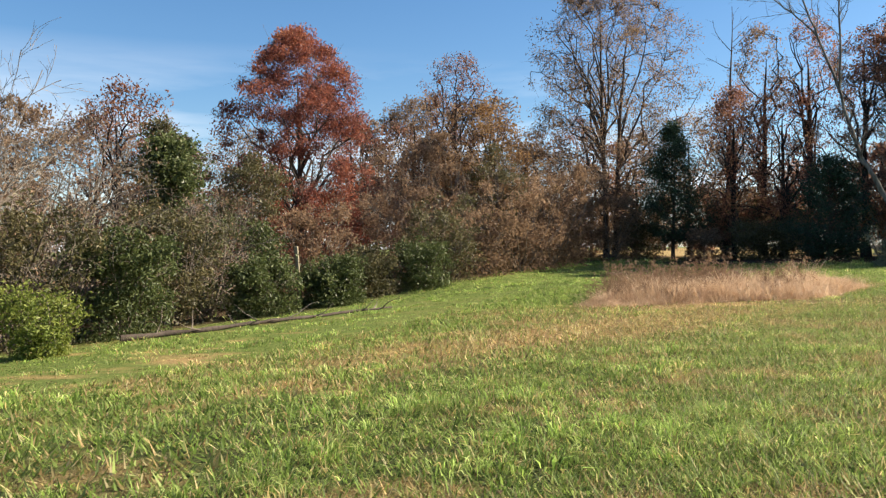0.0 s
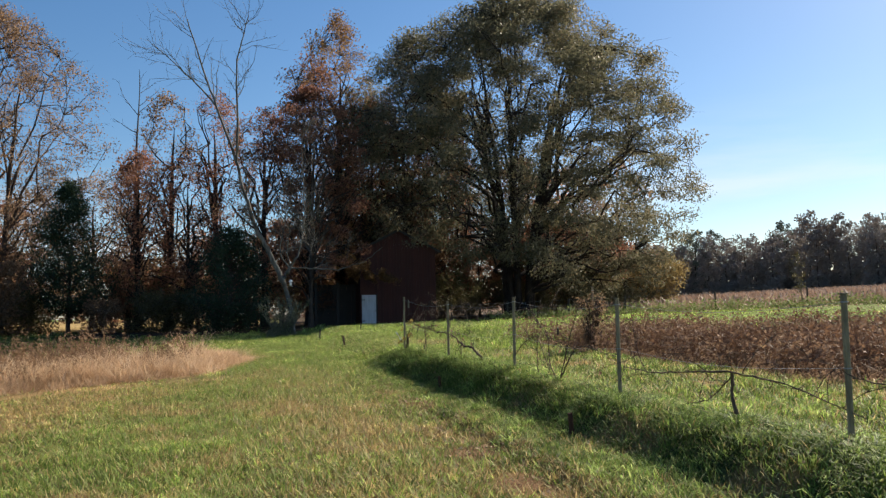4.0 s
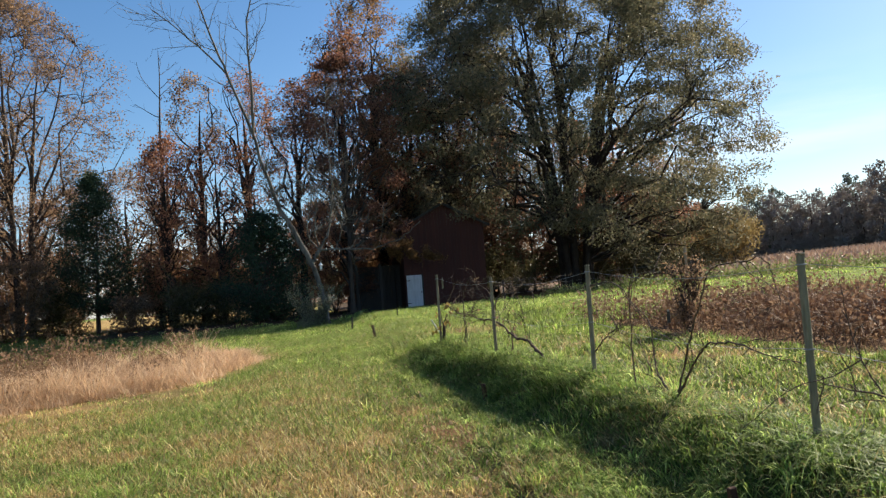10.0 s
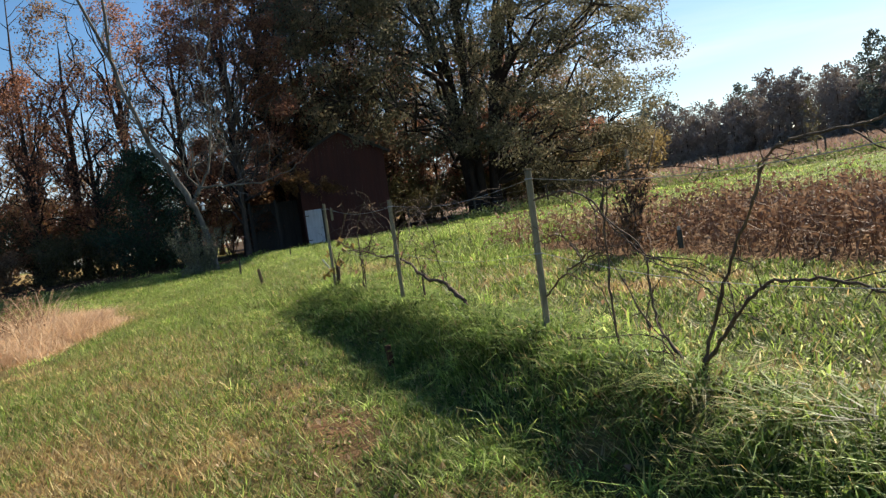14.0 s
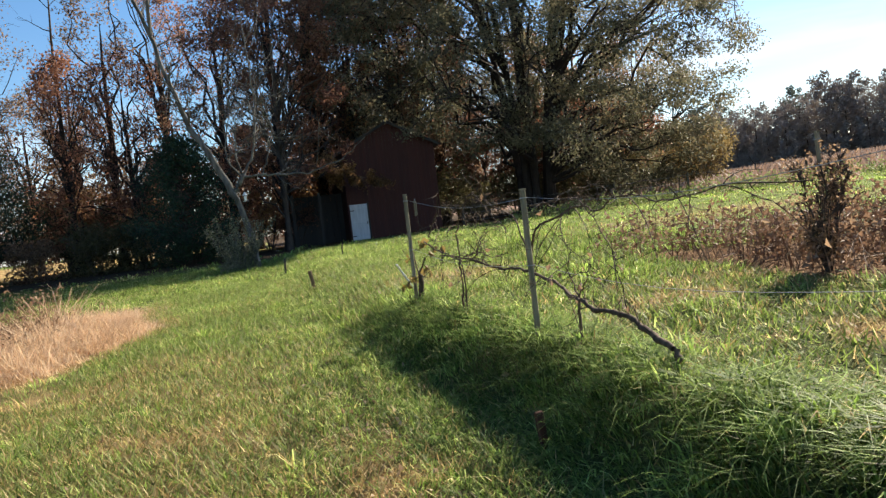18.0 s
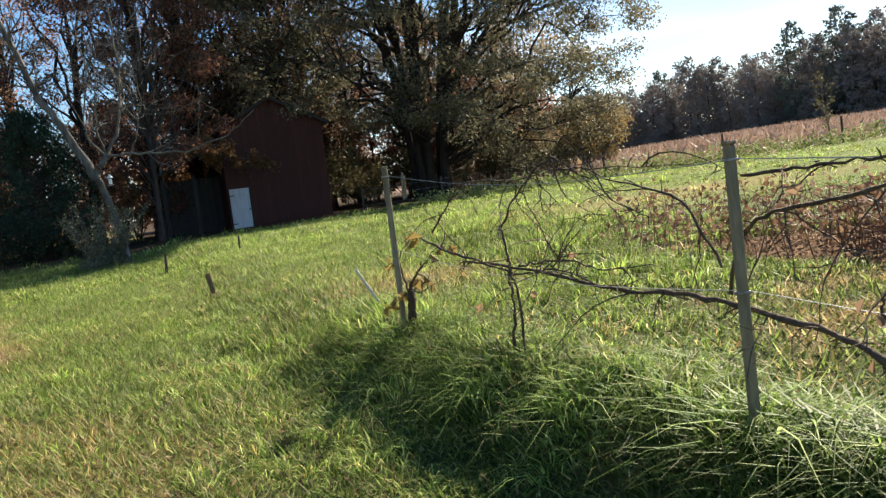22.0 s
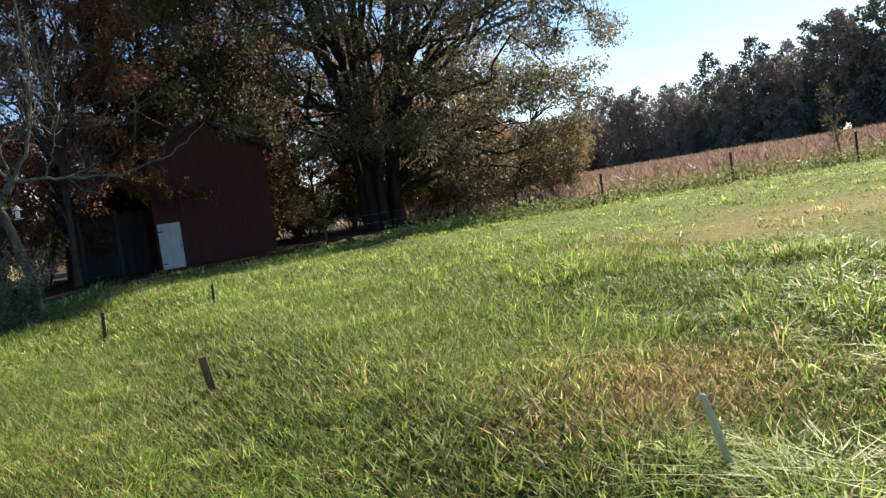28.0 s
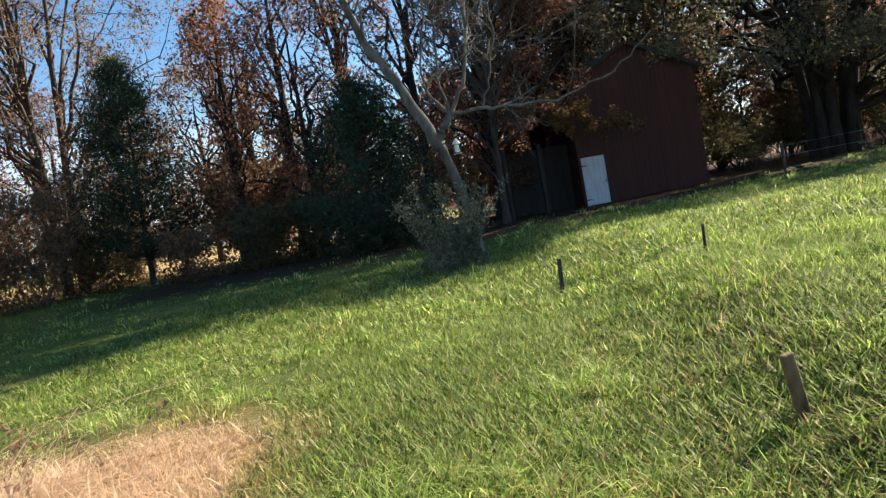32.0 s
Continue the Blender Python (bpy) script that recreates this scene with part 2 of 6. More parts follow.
RED = leaf_material("red_maple_leaves", [(0.125, 0.05, 0.042), (0.21, 0.078, 0.058), (0.36, 0.12, 0.07), (0.52, 0.23, 0.11)], 0.45, 0.55, 0.25)
RUST = leaf_material("rust_leaves", [(0.1, 0.05, 0.036), (0.19, 0.092, 0.06), (0.33, 0.16, 0.1), (0.5, 0.29, 0.17)], 0.6, 0.6, 0.2)
BROWN = leaf_material("brown_leaves", [(0.1, 0.067, 0.044), (0.19, 0.125, 0.078), (0.31, 0.2, 0.12), (0.47, 0.33, 0.21)], 0.58, 0.6, 0.2)
ORANGE = leaf_material("orange_leaves", [(0.1, 0.06, 0.03), (0.2, 0.115, 0.05), (0.33, 0.19, 0.08), (0.45, 0.28, 0.12)], 0.5, 0.55, 0.25)
GOLD = leaf_material("golden_leaves", [(0.11, 0.085, 0.035), (0.2, 0.15, 0.06), (0.31, 0.235, 0.1), (0.44, 0.34, 0.17)], 0.45, 0.55, 0.3)
FALLEN = leaf_material("fallen_tan_leaves", [(0.16, 0.09, 0.05), (0.3, 0.19, 0.11), (0.46, 0.33, 0.21), (0.62, 0.5, 0.36)], 0.3, 0.6, 0.8)
WEED = leaf_material("pale_weed_leaves", [(0.07, 0.1, 0.03), (0.14, 0.18, 0.05), (0.24, 0.28, 0.1), (0.42, 0.44, 0.26)], 0.4, 0.55, 0.4)
REDWOOD = bark_material("reddish_brown_wood", (0.035, 0.018, 0.013), (0.11, 0.055, 0.036), 30.0)
WILT = leaf_material("wilting_vine_leaves", [(0.1, 0.06, 0.03), (0.2, 0.13, 0.05), (0.33, 0.24, 0.07), (0.46, 0.36, 0.12)], 0.45, 0.55, 3.0)
CEDAR = leaf_material("cedar_sprays", [(0.017, 0.032, 0.019), (0.03, 0.053, 0.028), (0.046, 0.076, 0.038), (0.07, 0.105, 0.05)], 0.1, 0.75, 0.4)
OLIVE = leaf_material("olive_leaves", [(0.05, 0.048, 0.02), (0.095, 0.088, 0.036), (0.15, 0.13, 0.058), (0.24, 0.19, 0.095)], 0.35, 0.5, 0.6)
IVY = leaf_material("vine_leaves", [(0.04, 0.05, 0.016), (0.068, 0.085, 0.026), (0.105, 0.13, 0.042), (0.18, 0.2, 0.08)], 0.35, 0.45, 0.5)
SAGE = leaf_material("grey_green_leaves", [(0.08, 0.085, 0.05), (0.15, 0.155, 0.085), (0.25, 0.25, 0.15), (0.42, 0.4, 0.28)], 0.3, 0.45, 0.8)
LIME = leaf_material("pale_green_leaves", [(0.08, 0.11, 0.02), (0.15, 0.19, 0.035), (0.23, 0.26, 0.055), (0.3, 0.33, 0.09)], 0.4, 0.5, 0.5)
# distance haze is put into these paler, greyer colours of the far woods
HAZED_LEAF = leaf_material("haze_toned_far_leaves", [(0.21, 0.185, 0.17), (0.245, 0.215, 0.195), (0.28, 0.245, 0.215), (0.32, 0.275, 0.235)], 0.15, 0.85, 0.03)
HAZED_PINE = leaf_material("haze_toned_far_needles", [(0.1, 0.12, 0.1), (0.135, 0.155, 0.125), (0.175, 0.195, 0.155)], 0.2, 0.8, 0.05)
BARK = bark_material("grey_brown_bark", (0.036, 0.027, 0.021), (0.125, 0.096, 0.076))
OAKBARK = bark_material("dark_oak_bark", (0.018, 0.014, 0.012), (0.062, 0.05, 0.042), 8.0)
PALE_BARK = bark_material("pale_grey_bark", (0.045, 0.041, 0.036), (0.23, 0.21, 0.185), 9.0)
TWIG = bark_material("grey_twigs", (0.11, 0.085, 0.065), (0.27, 0.225, 0.18))
VINEBARK = bark_material("dark_vine_bark", (0.04, 0.028, 0.02), (0.16, 0.115, 0.082), 40.0)
POSTWOOD = bark_material("weathered_post", (0.11, 0.095, 0.062), (0.34, 0.295, 0.2), 30.0)
STAKEWOOD = bark_material("brown_stake_wood", (0.1, 0.066, 0.036), (0.32, 0.22, 0.125), 30.0)
DARKPOST = bark_material("dark_post", (0.03, 0.028, 0.024), (0.1, 0.09, 0.075), 30.0)
BARNRED = painted_material("old_red_paint", (0.07, 0.016, 0.008), (0.048, 0.026, 0.017), 6.0, 0.7)
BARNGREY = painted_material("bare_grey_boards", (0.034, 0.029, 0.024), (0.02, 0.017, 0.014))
DOORWHITE = painted_material("old_white_paint", (0.72, 0.73, 0.74), (0.45, 0.42, 0.38), 9.0, 0.72)
ROOFTIN = painted_material("dull_tin", (0.16, 0.15, 0.145), (0.12, 0.07, 0.05), 2.0, 0.6, 0.5)
IRON = painted_material("rusty_iron", (0.05, 0.04, 0.035), (0.12, 0.06, 0.035), 20.0)
STEEL = painted_material("galvanised_wire", (0.3, 0.3, 0.3), (0.18, 0.15, 0.12), 20.0, 0.6, 0.45)
WHITE = painted_material("white_marker", (0.8, 0.8, 0.77), (0.5, 0.48, 0.45), 20.0, 0.7)


# ------------------------------------------------------------------ mesh helpers
def mesh_from(name, verts, faces, material, smooth=False, attributes=None):
    """verts (n, 3); faces: list of integer arrays (m, 3) or (m, 4)."""
    me = bpy.data.meshes.new(name)
    verts = np.asarray(verts, dtype=np.float32)
    faces = [np.asarray(f, dtype=np.int32) for f in faces if len(f)]
    me.vertices.add(len(verts))
    me.vertices.foreach_set("co", verts.ravel())
    loops = np.concatenate([f.ravel() for f in faces])
    sizes = np.concatenate([np.full(len(f), f.shape[1], dtype=np.int32) for f in faces])
    starts = np.concatenate([[0], np.cumsum(sizes)[:-1]]).astype(np.int32)
    me.loops.add(len(loops))
    me.loops.foreach_set("vertex_index", loops)
    me.polygons.add(len(sizes))
    me.polygons.foreach_set("loop_start", starts)
    me.polygons.foreach_set("loop_total", sizes)
    me.polygons.foreach_set("use_smooth", np.full(len(sizes), smooth))
    for key, values in (attributes or {}).items():
        me.attributes.new(key, "FLOAT", "POINT").data.foreach_set("value", np.asarray(values, dtype=np.float32))
    me.update(calc_edges=True)
    me.materials.append(material)
    return me


def hang(ob, parent):
    if parent is not None:
        ob.parent = parent
    return ob


def part_np(name, verts, faces, material, parent=None, label="", smooth=False, attributes=None):
    ob = hang(new(name, mesh_from(name, verts, faces, material, smooth, attributes)), parent)
    return tagged(ob, label)


def part(name, bm, material, parent=None, label="", smooth=False):
    me = bpy.data.meshes.new(name)
    for f in bm.faces:
        f.smooth = smooth
    bm.to_mesh(me)
    bm.free()
    me.materials.append(material)
    return tagged(hang(new(name, me), parent), label)


def box_bm(sx, sy, sz, at=(0, 0, 0), bevel=0.0, turn=None):
    bm = bmesh.new()
    bmesh.ops.create_cube(bm, size=1)
    m = Matrix.Translation(at) @ (turn or Matrix()) @ Matrix.Diagonal((sx, sy, sz, 1))
    bmesh.ops.transform(bm, matrix=m, verts=bm.verts)
    if bevel:
        bmesh.ops.bevel(bm, geom=bm.edges[:], offset=bevel, segments=1, affect="EDGES")
    return bm


def unit(v):
    return v / np.maximum(np.linalg.norm(v, axis=-1, keepdims=True), 1e-9)


def tubes(pts, rad, sides, rng):
    """Round bars along many lines at once: pts (b, p, 3), rad (b, p)."""
    b, p, _ = pts.shape
    along = unit(np.gradient(pts, axis=1))
    side = unit(np.cross(along, unit(rng.normal(size=(b, 1, 3)))))
    other = np.cross(along, side)
    a = np.arange(sides) * 2 * np.pi / sides
    ring = np.cos(a)[None, None, :, None] * side[:, :, None] + np.sin(a)[None, None, :, None] * other[:, :, None]
    verts = (pts[:, :, None] + rad[:, :, None, None] * ring).reshape(-1, 3)
    base = (np.arange(b)[:, None, None] * p + np.arange(p - 1)[None, :, None]) * sides
    i = np.arange(sides)[None, None, :]
    j = (i + 1) % sides
    faces = np.stack([base + i, base + j, base + sides + j, base + sides + i], -1).reshape(-1, 4)
    return verts, faces


def joined(chunks):
    """One vertex and one face list from several (verts, faces)."""
    verts, faces, k = [], [], 0
    for v, f in chunks:
        verts.append(v)
        faces.append(f + k)
        k += len(v)
    return np.concatenate(verts), faces


def leaves(centres, size, rng, droop=0.3, slim=0.55):
    """Folded leaf-shaped pieces, four corners each, at the centres."""
    n = len(centres)
    along = unit(rng.normal(size=(n, 3)) - np.array([0, 0, droop]))
    side = unit(np.cross(along, rng.normal(size=(n, 3))))
    lift = np.cross(along, side)
    s = (size * rng.uniform(0.6, 1.35, n))[:, None]
    fold = s * 0.22 * lift
    v = np.stack([centres - along * s * 0.5, centres + side * s * slim * 0.5 + fold, centres + along * s * 0.5,
                  centres - side * s * slim * 0.5 + fold], 1).reshape(-1, 3)
    return v, np.arange(4 * n).reshape(-1, 4)


def grow(rng, start, way, length, thick, tip, count, wobble, rise):
    """Wandering lines from many starts: their points and radii."""
    pts, way = [start], unit(way)
    step = (length / (count - 1))[:, None]
    for _ in range(count - 1):
        way = unit(way + wobble * rng.normal(size=way.shape) + np.array([0, 0, rise]))
        pts.append(pts[-1] + way * step)
    f = np.linspace(0, 1, count)[None] ** 0.8
    return np.stack(pts, 1), thick[:, None] * (1 - f) + tip * f


def sprout(rng, pts, rad, each, low, high, narrow, wide):
    """Where and whither children leave their parents."""
    b, p, _ = pts.shape
    who = np.repeat(np.arange(b), each)
    t = rng.uniform(low, high, len(who))
    k = np.minimum((t * (p - 1)).astype(int), p - 2)
    f = (t * (p - 1) - k)
    at = pts[who, k] * (1 - f)[:, None] + pts[who, k + 1] * f[:, None]
    r = rad[who, k] * (1 - f) + rad[who, k + 1] * f
    along = unit(pts[who, k + 1] - pts[who, k])
    out = unit(np.cross(along, rng.normal(size=along.shape)))
    a = np.radians(rng.uniform(narrow, wide, len(who)))[:, None]
    return who, t, at, along * np.cos(a) + out * np.sin(a), r


def spread_points(rng, pts, n, low=0.2):
    b, p, _ = pts.shape
    who = rng.integers(0, b, n)
    t = rng.uniform(low, 1, n) * (p - 1)
    k = np.minimum(t.astype(int), p - 2)
    f = (t - k)[:, None]
    return pts[who, k] * (1 - f) + pts[who, k + 1] * f


# ------------------------------------------------------------------ lie of the land
def smooth_step(a, b, v):
    t = np.clip((v - a) / (b - a), 0, 1)
    return t * t * (3 - 2 * t)


def value_noise(x, y, seed=0):
    """Smooth noise from 0 to 1 on the plane."""
    xi, yi = np.floor(x).astype(np.int64), np.floor(y).astype(np.int64)
    fx, fy = x - xi, y - yi
    fx, fy = fx * fx * (3 - 2 * fx), fy * fy * (3 - 2 * fy)

    def corner(i, j):
        h = (i * 374761393 + j * 668265263 + seed * 974634777) & 0xFFFFFFFF
        h = ((h ^ (h >> 13)) * 1274126177) & 0xFFFFFFFF
        return ((h ^ (h >> 16)) & 0xFFFF) / 65535.0

    return (corner(xi, yi) * (1 - fx) + corner(xi + 1, yi) * fx) * (1 - fy) + (corner(xi, yi + 1) * (1 - fx) + corner(xi + 1, yi + 1) * fx) * fy


def cloudy(x, y, scale, seed=0):
    return 0.55 * value_noise(x * scale, y * scale, seed) + 0.3 * value_noise(x * scale * 2.1, y * scale * 2.1, seed + 1) + 0.15 * value_noise(x * scale * 4.3, y * scale * 4.3, seed + 2)


def row_x(y):
    """The line of the grape row."""
    return np.interp(y, [0, 9, 13, 16.5, 20.2, 24, 40], [5.4, 5.22, 5.06, 4.93, 4.72, 4.42, 4.2])


def land(x, y):
    """Height of the ground."""
    x, y = np.asarray(x, dtype=float), np.asarray(y, dtype=float)
    rise = np.interp(y, [-50, 12, 18, 24, 31, 40, 60, 75, 140, 400], [0.1, -0.03, -0.03, 0.14, 0.36, 0.5, 0.62, 0.7, 0.9, 1.4])
    tilt = np.interp(y, [0, 30, 62], [0.06, 0.055, 0.0])
    fall = np.maximum(-tilt * np.maximum(2 - x, 0), -2.2)
    start = np.interp(y, [20, 24, 27], [3.9, 3.1, 2.5])
    ledge = smooth_step(19, 15, y)
    bank = np.interp(y, [0, 13, 17, 24, 40, 60], [0.38, 0.36, 0.45, 0.42, 0.42, 0.05]) * (smooth_step(start + 0.35, 4.8, x) * (1 - 0.28 * ledge) + 0.28 * ledge * smooth_step(start - 0.55, start - 0.25, x))
    field = 0.02 * np.clip(x - 6, 0, 24) + 0.03 * np.clip(x - 30, 0, 140) * smooth_step(25, 60, y + 0.3 * x)
    ridge = 0.12 * np.exp(-((x - row_x(y)) / 0.55) ** 2) * smooth_step(25.2, 23.6, y)
    near = smooth_step(90, 30, np.abs(x) + np.abs(y - 20))
    bumps = 0.05 * (cloudy(x, y, 0.7, 5) - 0.5) * near
    return rise + fall + bank + field + ridge + bumps


def land_z(x, y):
    return float(land(x, y))


def straw_edge(x, y):
    """Below 1 inside the patch of tall dry grass, growing outwards."""
    return (np.abs((x + 3.7) / 4.1) ** 4 + np.abs((y - 29.3) / 4.4) ** 4) ** 0.25 + 0.45 * (cloudy(x, y, 0.45, 11) - 0.5)


def in_straw(x, y):
    return smooth_step(1.08, 0.9, straw_edge(x, y))


def in_beans(x, y):
    edge = 0.8 * (cloudy(x, y, 0.6, 21) - 0.5)
    near = smooth_step(0.0, 0.4, x - np.interp(y, [0, 13, 17, 26.5], [9.6, 8.9, 8.5, 7.7]) + edge)
    top = smooth_step(0.4, -0.4, y - np.interp(x, [7.7, 11, 17, 32], [26.4, 24.2, 22.6, 21.0]) + edge)
    return near * top * smooth_step(33, 31, x)


def fence_y(x):
    return np.interp(x, [12, 18, 27, 40, 80], [50.5, 47.6, 43.8, 38.0, 20.0])


def dryness(x, y):
    """0 for green grass, 1 for straw-coloured grass."""
    broad = cloudy(x, y, 0.23, 3)
    fine = cloudy(x, y, 0.9, 4)
    d = 0.75 * smooth_step(0.52, 0.66, 0.25 * broad + 0.4 * fine + 0.35 * cloudy(x, y, 2.3, 6)) * np.interp(y, [5, 12, 19, 26], [0.8, 1.4, 1.4, 0.25])
    tan = 1.3 * np.exp(-((((x + 5.2) * 0.49 + (y - 19.2) * 0.87) / 6.0) ** 2 + (((x + 5.2) * 0.87 - (y - 19.2) * 0.49) / 2.5) ** 2))
    tan = np.maximum(tan, np.exp(-(((x + 4.5) / 5.5) ** 2 + ((y - 24.0) / 1.8) ** 2)))
    tan = np.maximum(tan, smooth_step(69, 72, y) * smooth_step(6, -1, x) * smooth_step(-60, -40, x))
    worn = 0.5 * np.exp(-((x - 1.8) / 1.3) ** 2) * smooth_step(4, 8, y) * smooth_step(27, 18, y)
    far = 1.1 * np.exp(-(((x - 5.5) / 1.1) ** 2 + ((y - 26.6) / 0.7) ** 2)) + 0.6 * np.exp(-(((x - 13.5) / 4) ** 2 + ((y - 32) / 1.6) ** 2))
    tan = np.maximum(tan, 0.8 * smooth_step(1.22, 0.95, straw_edge(x, y)))
    return np.clip(d + 1.1 * tan * (0.4 + fine) + worn * (0.3 + 1.4 * fine) + far * (0.4 + fine), 0, 1)


def bareness(x, y):
    """The trodden strip at the foot of the bank."""
    mid = np.interp(y, [0, 4, 10, 14, 18, 22], [3.2, 3.1, 3.05, 3.2, 3.3, 3.2]) + 0.25 * (cloudy(x, y, 0.9, 9) - 0.5)
    d = np.exp(-((x - mid) / np.interp(y, [8, 14], [0.3, 0.44])) ** 2) * smooth_step(22, 17, y) * smooth_step(0, 3, y)
    return np.clip(d * (0.4 + 0.9 * smooth_step(0.36, 0.64, cloudy(x, y, 1.3, 8))), 0, 1)


def fallowness(x, y):
    return smooth_step(0.3, 2.0, y - fence_y(x)) * smooth_step(23.5, 28, x)


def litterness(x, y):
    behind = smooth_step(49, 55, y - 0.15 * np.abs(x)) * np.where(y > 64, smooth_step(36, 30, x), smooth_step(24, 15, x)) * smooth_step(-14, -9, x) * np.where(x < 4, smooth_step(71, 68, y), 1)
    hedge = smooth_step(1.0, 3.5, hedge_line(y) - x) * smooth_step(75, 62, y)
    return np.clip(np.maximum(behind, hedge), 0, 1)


def mownness(x, y):
    """Where the sward is close and even, away from the path."""
    right = smooth_step(8.5, 11, x) * smooth_step(26, 30, y)
    return np.clip(np.maximum(np.maximum(right, 0.9 * smooth_step(33, 38, y)), 0.8 * smooth_step(-6, -10, x)), 0, 1)


def hedge_line(y):
    """The edge of the thicket along the left of the meadow."""
    return np.interp(y, [-30, 0, 12, 20, 28, 38, 50, 60, 70], [-24, -22, -20.5, -20, -17.5, -16.8, -17.5, -17, -19])


def axis(parts):
    return np.unique(np.concatenate([np.arange(a, b, s) for a, b, s in parts]).round(3))


def build_ground():
    xs = axis([(-900, -150, 75), (-150, -30, 6), (-30, -8, 0.8), (-8, 10, 0.2), (10, 34, 0.8), (34, 150, 6), (150, 901, 75)])
    ys = axis([(-900, -150, 75), (-150, -15, 9), (-15, 0, 0.8), (0, 34, 0.25), (34, 66, 0.8), (66, 150, 6), (150, 901, 75)])
    gx, gy = np.meshgrid(xs, ys)
    x, y = gx.ravel(), gy.ravel()
    v = np.stack([x, y, land(x, y)], 1)
    w = len(xs)
    i = (np.arange(len(ys) - 1)[:, None] * w + np.arange(w - 1)[None]).ravel()
    f = np.stack([i, i + 1, i + w + 1, i + w], 1)
    ob = part_np("ground", v, [f], GROUND, smooth=True, attributes={
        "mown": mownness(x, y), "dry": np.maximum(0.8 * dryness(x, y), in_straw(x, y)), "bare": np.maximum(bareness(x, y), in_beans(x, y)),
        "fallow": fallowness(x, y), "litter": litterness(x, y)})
    tagged(ob, "rolling autumn meadow of green grass with dry tan patches", "ground", kind="structure")


build_ground()


# ------------------------------------------------------------------ grass
def blades(rng, x, y, high, width, lean, segments=1, drop=0.0, way=None):
    """Grass blades as bent kites (segments 1) or arching strips."""
    n = len(x)
    a = rng.uniform(0, 2 * np.pi, n) if way is None else way
    out = np.stack([np.cos(a), np.sin(a), np.zeros(n)], 1)
    side = np.stack([-np.sin(a), np.cos(a), np.zeros(n)], 1)
    turn = rng.uniform(-0.9, 0.9, n)[:, None]
    side = unit(side * np.cos(turn) + out * np.sin(turn))
    root = np.stack([x, y, land(x, y) - 0.01], 1)
    up = np.array([0, 0, 1.0])
    h, w = high[:, None], width[:, None]
    lean = lean[:, None]
    if segments == 1:
        mid = root + up * h * 0.55 + out * h * lean * 0.3
        tip = root + up * h * (1 - 0.35 * lean) + out * h * lean
        v = np.stack([root, mid + side * w, tip, mid - side * w], 1).reshape(-1, 3)
        return v, [np.arange(4 * n).reshape(-1, 4)], 4
    rows = []
    bend = np.stack([-np.sin(a), np.cos(a), np.zeros(n)], 1) * h * rng.normal(size=(n, 1)) * 0.35
    for k in range(segments + 1):
        s = k / segments
        c = root + up * h * (s * (1 - 0.5 * drop * s) - 0.25 * drop * s ** 3) + out * h * lean * s ** 1.7 + bend * s * s
        ww = w * (1 - s) ** 0.6 * (0.6 + 0.4 * math.sin(math.pi * min(1, s + 0.3)))
        rows += [c - side * ww, c + side * ww] if k < segments else [c]
    v = np.stack(rows, 1)
    m = v.shape[1]
    base = (np.arange(n) * m)[:, None]
    quads = np.concatenate([base + np.array([[2 * k, 2 * k + 1, 2 * k + 3, 2 * k + 2]]) for k in range(segments - 1)])
    tris = base + np.array([[m - 3, m - 2, m - 1]])
    return v.reshape(-1, 3), [quads, tris], m


def scatter(rng, x0, x1, y0, y1, per_metre):
    n = int((x1 - x0) * (y1 - y0) * per_metre)
    return rng.uniform(x0, x1, n), rng.uniform(y0, y1, n)


